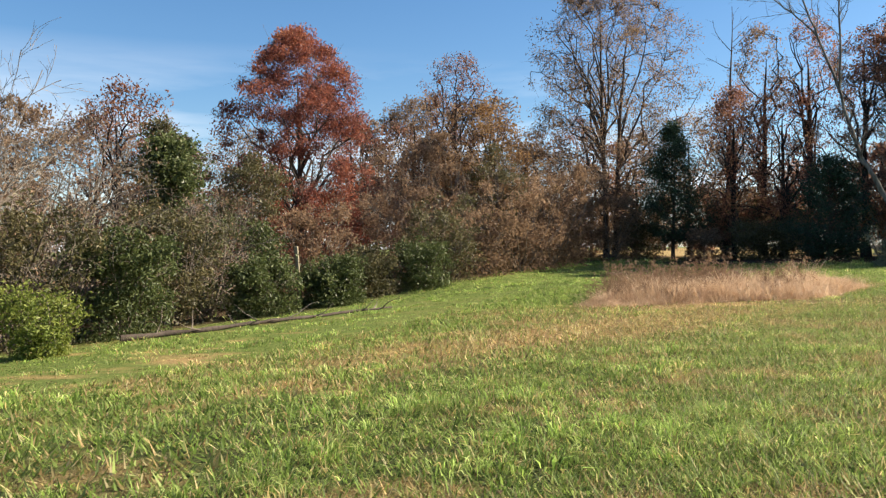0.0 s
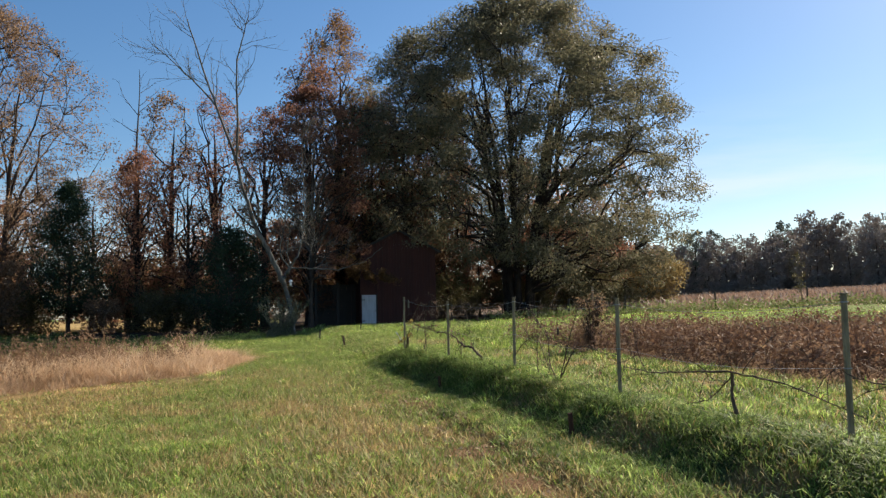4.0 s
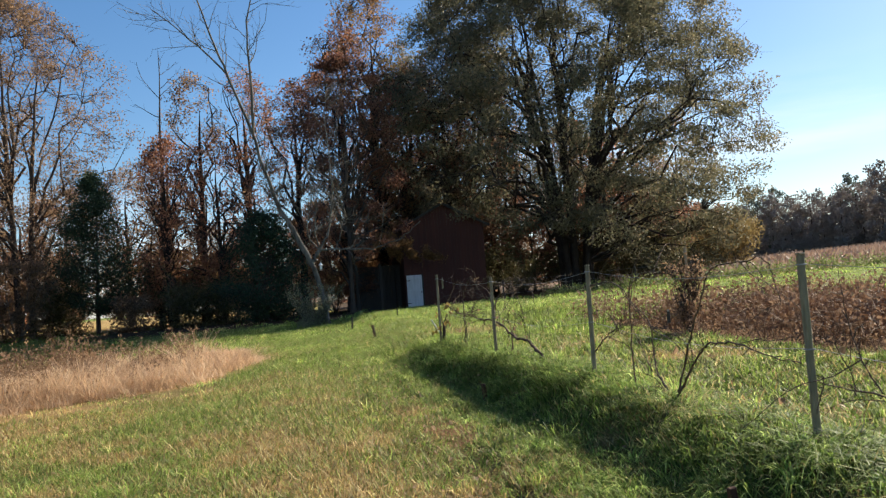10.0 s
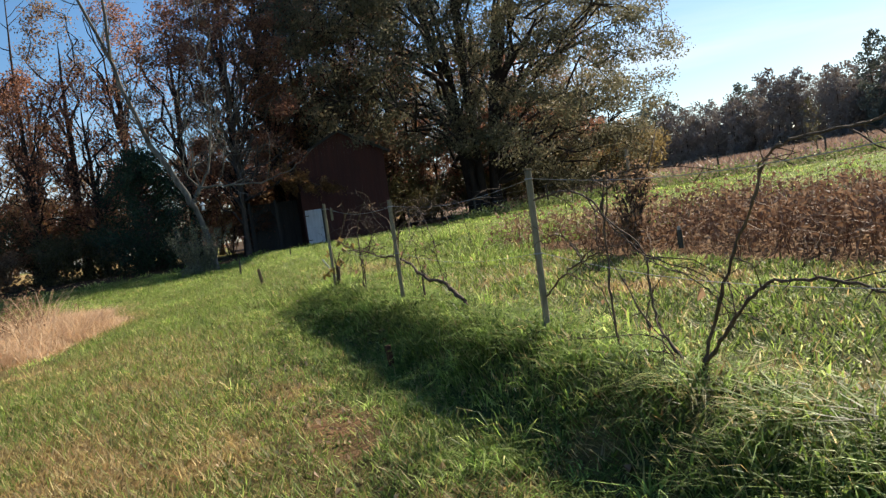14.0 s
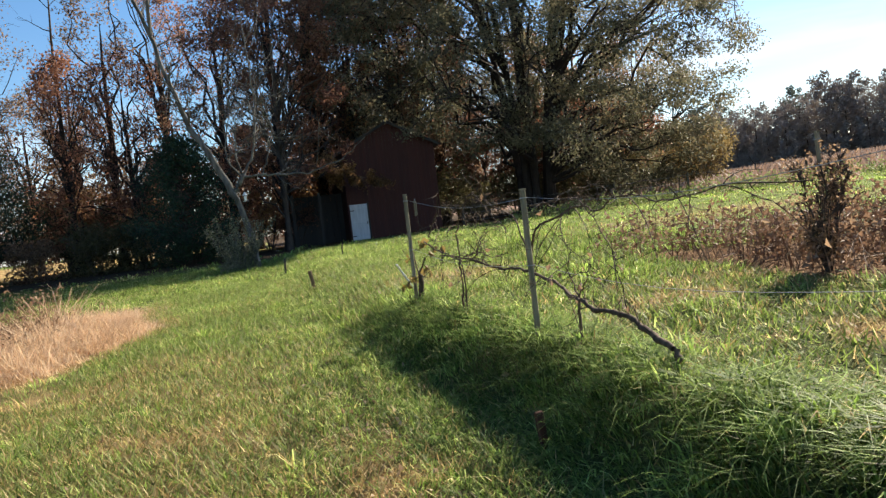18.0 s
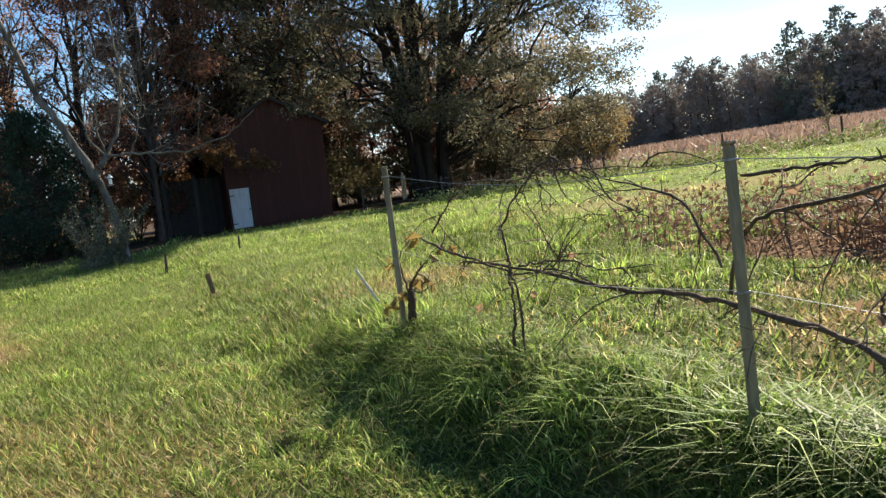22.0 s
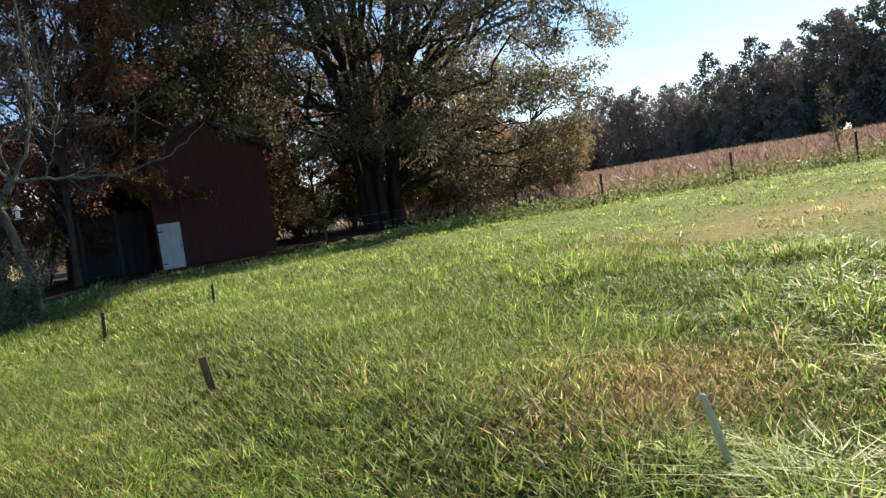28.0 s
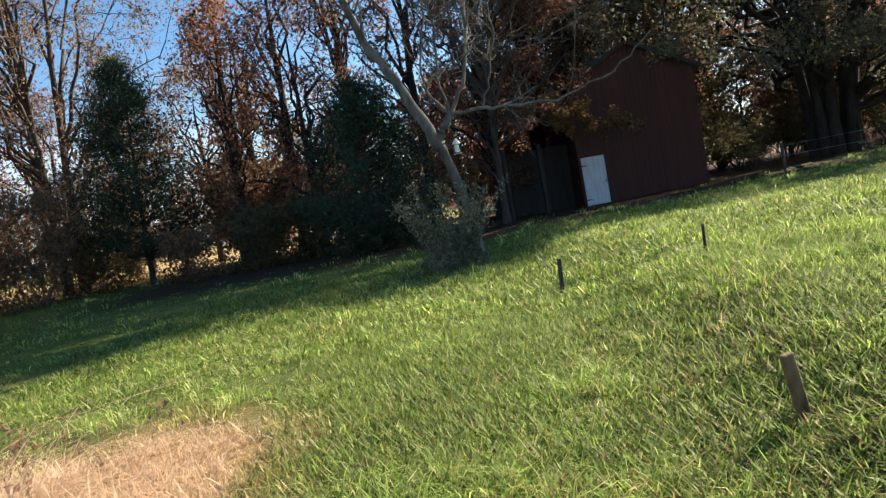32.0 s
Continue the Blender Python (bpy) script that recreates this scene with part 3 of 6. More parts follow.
def build_lawn():
    """Tufts of long soft blades laid over by wind and feet, with thin thatch between them."""
    rng = np.random.default_rng(11)
    vs, fs, ds, ts, k = [], [], [], [], 0
    #        x0    x1   y0  y1 tufts blades radius height width joints
    zones = [(-2.0, 4.7, 1.5, 24, 62, 16, 0.085, 0.125, 0.006, 2), (-5.0, -2.0, 1.5, 24, 38, 16, 0.09, 0.115, 0.0066, 1), (0.0, 6.5, 24, 36, 68, 16, 0.085, 0.135, 0.006, 2),
             (-4.0, 0.0, 24, 36, 20, 16, 0.11, 0.14, 0.007, 1), (4.7, 9.5, 3, 24, 34, 16, 0.1, 0.09, 0.0066, 1), (6.5, 10.5, 24, 36, 38, 16, 0.1, 0.13, 0.0066, 1),
             (-12, -5.0, 3, 34, 22, 14, 0.12, 0.1, 0.0095, 1), (-5, 10.5, 36, 48, 26, 14, 0.12, 0.095, 0.008, 1),
             (-21, -12, 6, 48, 8, 12, 0.16, 0.1, 0.014, 1), (-12, -5, 34, 48, 8, 12, 0.15, 0.1, 0.014, 1), (10.5, 26, 24, 48, 6, 12, 0.17, 0.085, 0.015, 1),
             (-16, 18, 48, 62, 3, 11, 0.17, 0.14, 0.02, 1), (-12, 9, -8, 2.5, 7, 12, 0.13, 0.14, 0.014, 1), (-24, -12, -8, 6, 4, 12, 0.16, 0.15, 0.02, 1)]
    for x0, x1, y0, y1, tufts, each, radius, high, wide, joints in zones:
        cx, cy = scatter(rng, x0, x1, y0, y1, tufts)
        soft = 0.5 * rng.normal(size=(2, len(cx))) * (4.0 if wide > 0.01 else 1.0)
        cx, cy = cx + soft[0], cy + soft[1]
        lush = cloudy(cx, cy, 1.1, 31)
        roll = rng.uniform(size=len(cx))
        keep = (in_straw(cx, cy) < 0.5) & (in_beans(cx, cy) < 0.4) & (roll > 0.95 * bareness(cx, cy)) & (rng.uniform(size=len(cx)) > 0.5 * dryness(cx, cy)) & (rng.uniform(size=len(cx)) > 0.9 * litterness(cx, cy)) & (fallowness(cx, cy) < 0.5)
        cx, cy, lush = cx[keep], cy[keep], lush[keep]
        tall = high * (0.45 + 1.25 * smooth_step(0.38, 0.7, lush)) * np.exp(rng.normal(size=len(cx)) * 0.25)
        tall *= 1 + 0.7 * np.exp(-(((cx - 7.7) / 1.0) ** 2 + ((cy - 29.0) / 1.9) ** 2)) + 0.9 * np.exp(-(((cx - 4.4) / 0.5) ** 2 + ((cy - 25.1) / 0.55) ** 2))
        shade = rng.normal(size=len(cx)) * 0.12
        a = rng.uniform(0, 2 * np.pi, (len(cx), each))
        r = radius * np.abs(rng.normal(size=a.shape))
        x, y = (cx[:, None] + r * np.cos(a)).ravel(), (cy[:, None] + r * np.sin(a)).ravel()
        dry = np.clip(dryness(x, y) + np.repeat(shade, each), 0, 1)
        h = np.repeat(tall, each) * rng.uniform(0.45, 1.2, len(x)) * (1 - 0.5 * dry)
        laid = np.repeat(4 * np.pi * value_noise(cx * 1.2, cy * 1.2, 33) + rng.normal(size=len(cx)) * 0.7, each)
        way = np.arctan2(np.sin(a.ravel()) + 0.85 * np.sin(laid), np.cos(a.ravel()) + 0.85 * np.cos(laid)) + rng.normal(size=len(x)) * 0.4
        v, f, m = blades(rng, x, y, h, wide * rng.uniform(0.6, 1.25, len(x)), rng.uniform(0.3, 1.5, len(x)), joints, 0.7, way=way)
        vs.append(v)
        fs += [g + k for g in f]
        k += len(v)
        turned = (rng.uniform(size=len(x)) < np.interp(y, [20, 26], [0.1, 0.02]) + 0.8 * dry) * rng.uniform(0.6, 1.0, len(x))
        ds.append(np.repeat(turned, m))
        ts.append(np.repeat(np.repeat(np.clip(np.exp(rng.normal(size=len(cx)) * (0.5 if joints > 1 else 0.4)) * (0.55 + 0.95 * lush), 0.3, 2.0) * (1 - 0.35 * np.exp(-(((cx - 7.7) / 1.0) ** 2 + ((cy - 29.0) / 1.9) ** 2))), each), m))
    # matted short blades between the tufts
    for x0, x1, y0, y1, per, long, wide in ((-2.0, 4.7, 1.5, 24, 1500, 0.075, 0.0055), (-5.0, -2.0, 1.5, 24, 600, 0.08, 0.008), (0.0, 6.5, 24, 36, 1900, 0.08, 0.0058),
                                            (6.5, 10.5, 24, 36, 700, 0.08, 0.008), (4.7, 9.5, 3, 24, 560, 0.08, 0.008), (-5, 10.5, 36, 48, 220, 0.1, 0.012), (-12, -5, 3, 34, 170, 0.11, 0.014)):
        x, y = scatter(rng, x0, x1, y0, y1, per)
        keep = (in_straw(x, y) < 0.5) & (in_beans(x, y) < 0.4) & (rng.uniform(size=len(x)) > 0.9 * bareness(x, y))
        x, y = x[keep], y[keep]
        n = len(x)
        a = rng.uniform(0, 2 * np.pi, n)
        out = np.stack([np.cos(a), np.sin(a), rng.uniform(0.2, 1.3, n)], 1) * (long * rng.uniform(0.5, 1.4, n))[:, None]
        across = np.stack([-np.sin(a), np.cos(a), rng.normal(size=n) * 0.3], 1) * (wide * rng.uniform(0.6, 1.3, n))[:, None]
        root = np.stack([x, y, land(x, y) + 0.004], 1)
        vs.append(np.stack([root - across, root + across, root + out], 1).reshape(-1, 3))
        fs.append(np.arange(3 * n).reshape(-1, 3) + k)
        k += 3 * n
        dry = dryness(x, y)
        ds.append(np.repeat((rng.uniform(size=n) < np.interp(y, [20, 26], [0.2, 0.05]) + 0.65 * dry) * rng.uniform(0.6, 1, n), 3))
        ts.append(np.repeat(np.clip(np.exp(rng.normal(size=n) * 0.35), 0.4, 1.8) * 0.85, 3))
    ob = part_np("grass", np.concatenate(vs), fs, GRASS, attributes={"dry": np.concatenate(ds), "tone": np.concatenate(ts)})
    tagged(ob, "tufted green meadow grass flecked with straw-coloured blades", "grass", kind="stuff")


def build_bank_grass():
    """Long unmown grass: fountains of arching blades under the grape row and shorter ones down the bank's face."""
    rng = np.random.default_rng(12)
    vs, fs, ds, ts, k = [], [], [], [], 0
    #        tufts blades  off  spread low  high  wide  joints
    for tufts, each, off, across, low, high, wide, joints in ((900, 46, -0.08, 0.24, 0.22, 0.44, 0.0072, 3), (900, 40, -0.95, 0.36, 0.13, 0.3, 0.0066, 2)):
        cy = rng.uniform(0.5, 25.2, tufts)
        cx = row_x(cy) + off * np.interp(cy, [18, 25], [1, 0.6]) + rng.normal(size=tufts) * across
        size = rng.uniform(low, high, tufts) * (0.55 + 0.8 * cloudy(cx, cy, 0.8, 42)) * (0.4 + 0.6 * smooth_step(25.4, 24.3, cy))
        size *= np.exp(-0.6 * np.abs(cx - row_x(cy) - off))
        keep = (cx > 3.42) & (rng.uniform(size=tufts) > 0.8 * bareness(cx, cy))
        cx, cy, size = cx[keep], cy[keep], size[keep]
        a = rng.uniform(0, 2 * np.pi, (len(cx), each))
        r = 0.1 * np.abs(rng.normal(size=a.shape))
        x, y = (cx[:, None] + r * np.cos(a)).ravel(), (cy[:, None] + r * np.sin(a)).ravel()
        n = len(x)
        h = np.repeat(size, each) * rng.uniform(0.45, 1.2, n)
        v, f, m = blades(rng, x, y, h, wide * rng.uniform(0.5, 1.2, n), rng.uniform(0.3, 1.6, n), joints, 1.1, np.arctan2(np.sin(a.ravel()), np.cos(a.ravel()) - 0.2) + rng.normal(size=n) * 0.6)
        dry = (rng.uniform(size=n) < 0.03 + 0.35 * np.repeat(smooth_step(0.58, 0.8, cloudy(cx, cy, 1.2, 43)), each)) * rng.uniform(0.5, 1, n)
        vs.append(v)
        fs += [g + k for g in f]
        k += len(v)
        ds.append(np.repeat(dry, m))
        ts.append(np.repeat(np.clip(np.exp(rng.normal(size=len(cx)) * 0.5), 0.35, 2.2), each * m))
    ob = part_np("long_grass", np.concatenate(vs), fs, TALL, attributes={"dry": np.concatenate(ds), "tone": np.concatenate(ts)})
    tagged(ob, "long arching green grass on the bank beneath the grapevines", "grass", kind="stuff")


def build_straw():
    rng = np.random.default_rng(13)
    cx, cy = scatter(rng, -9.5, 2.5, 24.0, 34.5, 18)
    each = 36
    size = np.repeat(np.exp(rng.normal(size=len(cx)) * 0.36) * 0.95, each)
    x, y = np.repeat(cx, each) + rng.normal(size=len(size)) * 0.11, np.repeat(cy, each) + rng.normal(size=len(size)) * 0.11
    keep = rng.uniform(size=len(x)) < in_straw(x, y)
    x, y, size = x[keep], y[keep], size[keep]
    n = len(x)
    h = size * rng.uniform(0.3, 1.0, n) * (0.4 + 0.9 * cloudy(x, y, 0.5, 51)) * np.clip(0.85 + 0.08 * (31.5 - y) - 0.03 * (x + 3), 0.65, 1.15) * (0.3 + 0.7 * smooth_step(1.05, 0.72, straw_edge(x, y)))
    v, f, m = blades(rng, x, y, h, rng.uniform(0.003, 0.008, n), rng.uniform(0.3, 1.9, n), 2, 0.75)
    tagged(part_np("dry_grass", v, f, STRAW), "patch of tall pinkish-tan dry grass in the meadow", "grass", kind="stuff")


def build_dry_weeds():
    """Brown weed stalks with shrivelled leaves, thickest along the far side of the dry patch."""
    rng = np.random.default_rng(17)
    n = 1300
    x = np.where(rng.uniform(size=n) < 0.6, rng.uniform(-8.2, -3.6, n), rng.uniform(-8.2, -1.0, n))
    y = np.where(rng.uniform(size=n) < 0.75, 30.5 + rng.normal(size=n) * 1.4, rng.uniform(26, 33, n))
    keep = in_straw(x, y) > 0.4
    x, y = x[keep], y[keep]
    n = len(x)
    root = np.stack([x, y, land(x, y)], 1)
    h = np.clip(np.exp(rng.normal(size=n) * 0.4) * 0.7, 0.3, 1.5) * (0.45 + 0.8 * cloudy(x, y, 0.9, 91)) * np.where(x > -1.2, 0.7, 1.0)
    pts, rad = grow(rng, root, np.tile([0, 0, 1.0], (n, 1)) + rng.normal(size=(n, 3)) * 0.18, h, np.full(n, 0.006), 0.002, 5, 0.12, 0.03)
    who, t, at, way, r = sprout(rng, pts, rad, 4, 0.4, 1.0, 25, 60)
    side, side_r = grow(rng, at, way, rng.uniform(0.08, 0.25, len(t)), np.full(len(t), 0.003), 0.0015, 3, 0.2, 0.05)
    bits = leaves(spread_points(rng, side, n * 9) + rng.normal(size=(n * 9, 3)) * 0.04, np.full(n * 9, 0.068), rng, 0.8)
    v, f = joined([tubes(pts, rad, 3, rng), tubes(side, side_r, 3, rng), bits])
    tagged(part_np("dry_weeds", v, f, BROWN), "brown dead weed stalks standing in the dry patch", "weeds", kind="stuff")


def build_fallen_leaves():
    rng = np.random.default_rng(18)
    n = 3600
    x, y = np.where(rng.uniform(size=n) < 0.35, rng.normal(size=n) * 0.35 + 3.15, rng.uniform(-5, 5.2, n)), rng.uniform(2, 36, n)
    keep = rng.uniform(size=n) < 0.15 + 0.85 * np.maximum(bareness(x, y), smooth_step(0.5, 0.8, cloudy(x, y, 0.4, 95)))
    x, y = x[keep], y[keep]
    c = np.stack([x, y, land(x, y) + rng.uniform(0.015, 0.045, len(x))], 1)
    v, f = leaves(c, np.full(len(x), 0.055), rng, 0.0, 0.65)
    tagged(part_np("fallen_leaves", v, [f], FALLEN), "brown fallen leaves scattered over the grass", "leaves", kind="stuff")


def build_sedge():
    """Brown fallow field beyond the wire fence."""
    rng = np.random.default_rng(14)
    x, y = scatter(rng, 15, 130, 20, 150, 3.6)
    keep = (fallowness(x, y) > 0.6) & (y < 40 + 0.85 * x + 25) & (y > 0.12 * x)
    x, y = x[keep], y[keep]
    n = len(x)
    h = rng.uniform(0.6, 1.2, n) * (0.6 + 0.8 * cloudy(x, y, 0.15, 61))
    v, f, m = blades(rng, x, y, h, rng.uniform(0.03, 0.09, n), rng.uniform(0.1, 0.6, n))
    tagged(part_np("fallow_grass", v, f, SEDGE), "brown waist-high dead grass across a fallow field", "grass", kind="stuff")


def build_fence_weeds():
    rng = np.random.default_rng(15)
    n = 15000
    x = rng.uniform(14, 62, n)
    y = fence_y(x) + rng.normal(size=n) * 0.7 - 0.3
    h = rng.uniform(0.25, 0.8, n) * (0.3 + 1.1 * cloudy(x, y, 0.5, 71))
    c = np.stack([x, y, land(x, y) + h * rng.uniform(0.1, 1, n)], 1)
    v, f = leaves(c, np.full(n, 0.13), rng)
    tagged(part_np("fence_weeds", v, [f], WEED), "low green weeds grown up along the wire fence", "weeds", kind="stuff")


def build_beans():
    rng = np.random.default_rng(16)
    x, y = scatter(rng, 7.2, 32, 1, 28, 20.0)
    keep = rng.uniform(size=len(x)) < in_beans(x, y) * np.interp(x, [11, 15], [1, 0.26])
    x, y = x[keep], y[keep]
    n = len(x)
    root = np.stack([x, y, land(x, y)], 1)
    h = rng.uniform(0.45, 0.8, n) * (0.75 + 0.4 * cloudy(x, y, 0.3, 81))
    pts, rad = grow(rng, root, np.tile([0, 0, 1.0], (n, 1)) + rng.normal(size=(n, 3)) * 0.2, h, np.full(n, 0.008), 0.004, 3, 0.15, 0.1)
    stems = tubes(pts, rad, 3, rng)
    each = 13
    c = np.repeat(root, each, 0)
    hh = np.repeat(h, each) * rng.uniform(0.15, 1.1, n * each)
    c = c + np.stack([rng.normal(size=n * each) * 0.17, rng.normal(size=n * each) * 0.17, hh], 1)
    leaf = leaves(c, np.full(len(c), 0.078), rng, 0.6, 0.6)
    m = 3 * n
    way = rng.uniform(0, 2 * np.pi, m)
    at = np.repeat(root, 3, 0) + np.stack([rng.normal(size=m) * 0.2, rng.normal(size=m) * 0.2, np.repeat(h, 3) * rng.uniform(0.2, 0.9, m)], 1)
    fallen, fr = grow(rng, at, np.stack([np.cos(way), np.sin(way), rng.uniform(-0.2, 0.6, m)], 1), rng.uniform(0.25, 0.6, m), np.full(m, 0.006), 0.003, 3, 0.25, -0.15)
    v, f = joined([stems, leaf, tubes(fallen, fr, 3, rng)])
    tagged(part_np("bean_crop", v, f, BEAN), "brown dried-up bean plants standing in the garden field", "crop", kind="stuff")


build_lawn()
build_bank_grass()
build_straw()
build_dry_weeds()
build_fallen_leaves()
build_sedge()
build_fence_weeds()
build_beans()


# ------------------------------------------------------------------ trees
def tree(name, label, category, x, y, height, spread, leaf, bark, seed, leaf_count=9000, leaf_size=0.3, clear=0.25, stems=1,
         limbs=22, twigs=7, sprays=4, thick=None, lean=(0, 0), tall_at=0.45, narrow=35, wide=70, fuzz=0.35, rise=0.05, sink=0.05, stem_spread=0.2,
         crown_label="", group="", split=False, skirt=0):
    """A trunk with limbs and a crown of single leaves. tall_at: where up the crown it is widest."""
    rng = np.random.default_rng(seed)
    top = tagged(new(name), label, category, group)
    top.location = (x, y, land_z(x, y) - sink)
    thick = thick or height * 0.017
    way = np.tile([lean[0], lean[1], 1.0], (stems, 1))
    if stems > 1:
        a = np.arange(stems) * 2 * np.pi / stems + rng.uniform(0, 1)
        way[:, :2] += np.stack([np.cos(a), np.sin(a)], 1) * stem_spread * rng.uniform(0.5, 1.2, (stems, 1))
    start = np.zeros((stems, 3))
    start[:, :2] += way[:, :2] * thick * 1.5
    length = height * rng.uniform(0.85, 1.0, stems) if stems > 1 else np.array([height])
    pts, rad = grow(rng, start, way, length, np.full(stems, thick / stems ** 0.35), thick * 0.06, 12, 0.05, 0.06)
    for k in range(stems):
        v, f = tubes(pts[k:k + 1], rad[k:k + 1], 9 if thick > 0.1 else 6, rng)
        part_np("trunk" if thick > 0.1 else "stem", v, [f], bark, top, smooth=True)
    who, t, at, way, r = sprout(rng, pts, rad, limbs, clear, 0.97, narrow, wide)
    u = (t - clear) / (1 - clear)
    shape = np.where(u < tall_at, 0.55 + 0.45 * u / tall_at, 1 - 0.8 * np.clip((u - tall_at) / (1 - tall_at), 0, 1) ** 1.6)
    size = spread * shape * rng.uniform(0.7, 1.15, len(t))
    l_pts, l_rad = grow(rng, at, way, size, np.minimum(r * 0.6, size * 0.03), 0.012, 7, 0.13, rise)
    who, t, at, way, r = sprout(rng, l_pts, l_rad, twigs, 0.2, 1.0, 25, 60)
    size = spread * 0.34 * rng.uniform(0.5, 1.2, len(t)) * (1.15 - 0.5 * t)
    t_pts, t_rad = grow(rng, at, way, size, np.minimum(r * 0.7, 0.03), 0.007, 5, 0.16, rise)
    wood = [tubes(l_pts, l_rad, 5, rng), tubes(t_pts, t_rad, 3, rng)]
    ends = t_pts
    if sprays:
        who, t, at, way, r = sprout(rng, t_pts, t_rad, sprays, 0.25, 1.0, 25, 60)
        size = spread * 0.16 * rng.uniform(0.5, 1.3, len(t))
        s_pts, s_rad = grow(rng, at, way, size, np.minimum(r * 0.8, 0.014), 0.005, 3, 0.2, rise)
        wood.append(tubes(s_pts, s_rad, 3, rng))
        ends = s_pts
    if split:
        for k in range(len(l_pts)):
            v, f = tubes(l_pts[k:k + 1], l_rad[k:k + 1], 5, rng)
            part_np("limb", v, [f], bark, top)
        wood = wood[1:]
    v, f = joined(wood)
    tagged(part_np("branchwork", v, f, bark, top), kind="stuff")
    if leaf_count:
        c = spread_points(rng, ends, leaf_count) + rng.normal(size=(leaf_count, 3)) * fuzz * np.array([1, 1, 0.8])
        if skirt:
            a, r = rng.uniform(0, 2 * np.pi, skirt), spread * 0.95 * np.sqrt(rng.uniform(0.2 if height > 8 else 0, 1, skirt))
            c = np.concatenate([c, np.stack([r * np.cos(a), r * np.sin(a), height * 0.5 * rng.uniform(0, 1, skirt) ** 1.3], 1)])
        v, f = leaves(c, np.full(len(c), leaf_size), rng)
        tagged(part_np("crown", v, [f], leaf, top, crown_label), kind="stuff")
    return top


def conifer(name, label, x, y, height, radius, seed, count=7000, size=0.3, leaf=None, clear=0.08, blunt=0.75, boughs=260, group=""):
    """A dense evergreen: upswept boughs in a pointed outline."""
    rng = np.random.default_rng(seed)
    top = tagged(new(name), label, "tree", group)
    top.location = (x, y, land_z(x, y) - 0.05)
    pts, rad = grow(rng, np.zeros((1, 3)), np.array([[0, 0, 1.0]]), np.array([height * 0.97]), np.array([height * 0.016]), 0.02, 10, 0.02, 0.1)
    part_np("trunk", *(lambda q: (q[0], [q[1]]))(tubes(pts, rad, 8, rng)), BARK, top, smooth=True)
    n = boughs
    u = rng.uniform(0, 1, n) ** 1.25
    z = height * (clear + (1 - clear) * u)
    reach = radius * (1 - u ** 1.5) ** blunt * np.minimum(1, 0.55 + u * 3) * rng.uniform(0.75, 1.15, n) + 0.15
    a = rng.uniform(0, 2 * np.pi, n)
    start = np.stack([np.zeros(n), np.zeros(n), z - reach * 0.25], 1)
    way = np.stack([np.cos(a), np.sin(a), np.full(n, 0.3)], 1)
    b_pts, b_rad = grow(rng, start, way, reach, np.full(n, 0.03), 0.006, 5, 0.1, 0.06)
    tagged(part_np("branchwork", *(lambda q: (q[0], [q[1]]))(tubes(b_pts, b_rad, 3, rng)), BARK, top), kind="stuff")
    c = spread_points(rng, b_pts, count, 0.25) + rng.normal(size=(count, 3)) * 0.22
    v, f = leaves(c, np.full(count, size), rng, -0.5, 0.3)
    tagged(part_np("crown", v, [f], leaf or CEDAR, top), kind="stuff")
    return top


def shrub(name, label, x, y, height, spread, leaf, bark, seed, leaf_count=2500, leaf_size=0.14, stems=9, category="shrub", **more):
    return tree(name, label, category, x, y, height, spread, leaf, bark, seed, leaf_count, leaf_size, clear=0.12, stems=stems,
                thick=height * 0.02, stem_spread=more.pop("stem_spread", 0.75), limbs=more.pop("limbs", 7), twigs=more.pop("twigs", 6), sprays=more.pop("sprays", 3), narrow=20, wide=60,
                fuzz=more.pop("fuzz", 0.18), **more)


def bent(a, b, lift, rng, count, shake):
    """Arching lines from the points a to the points b, raised in the middle by lift times their length."""
    s = np.linspace(0, 1, count)[None, :, None]
    span = np.linalg.norm(b - a, axis=1)[:, None, None]
    p = a[:, None] * (1 - s) + b[:, None] * s + np.array([0, 0, 1.0]) * span * lift * 4 * s * (1 - s)
    return p + rng.normal(size=p.shape) * shake * span * s * (1 - s) * 4


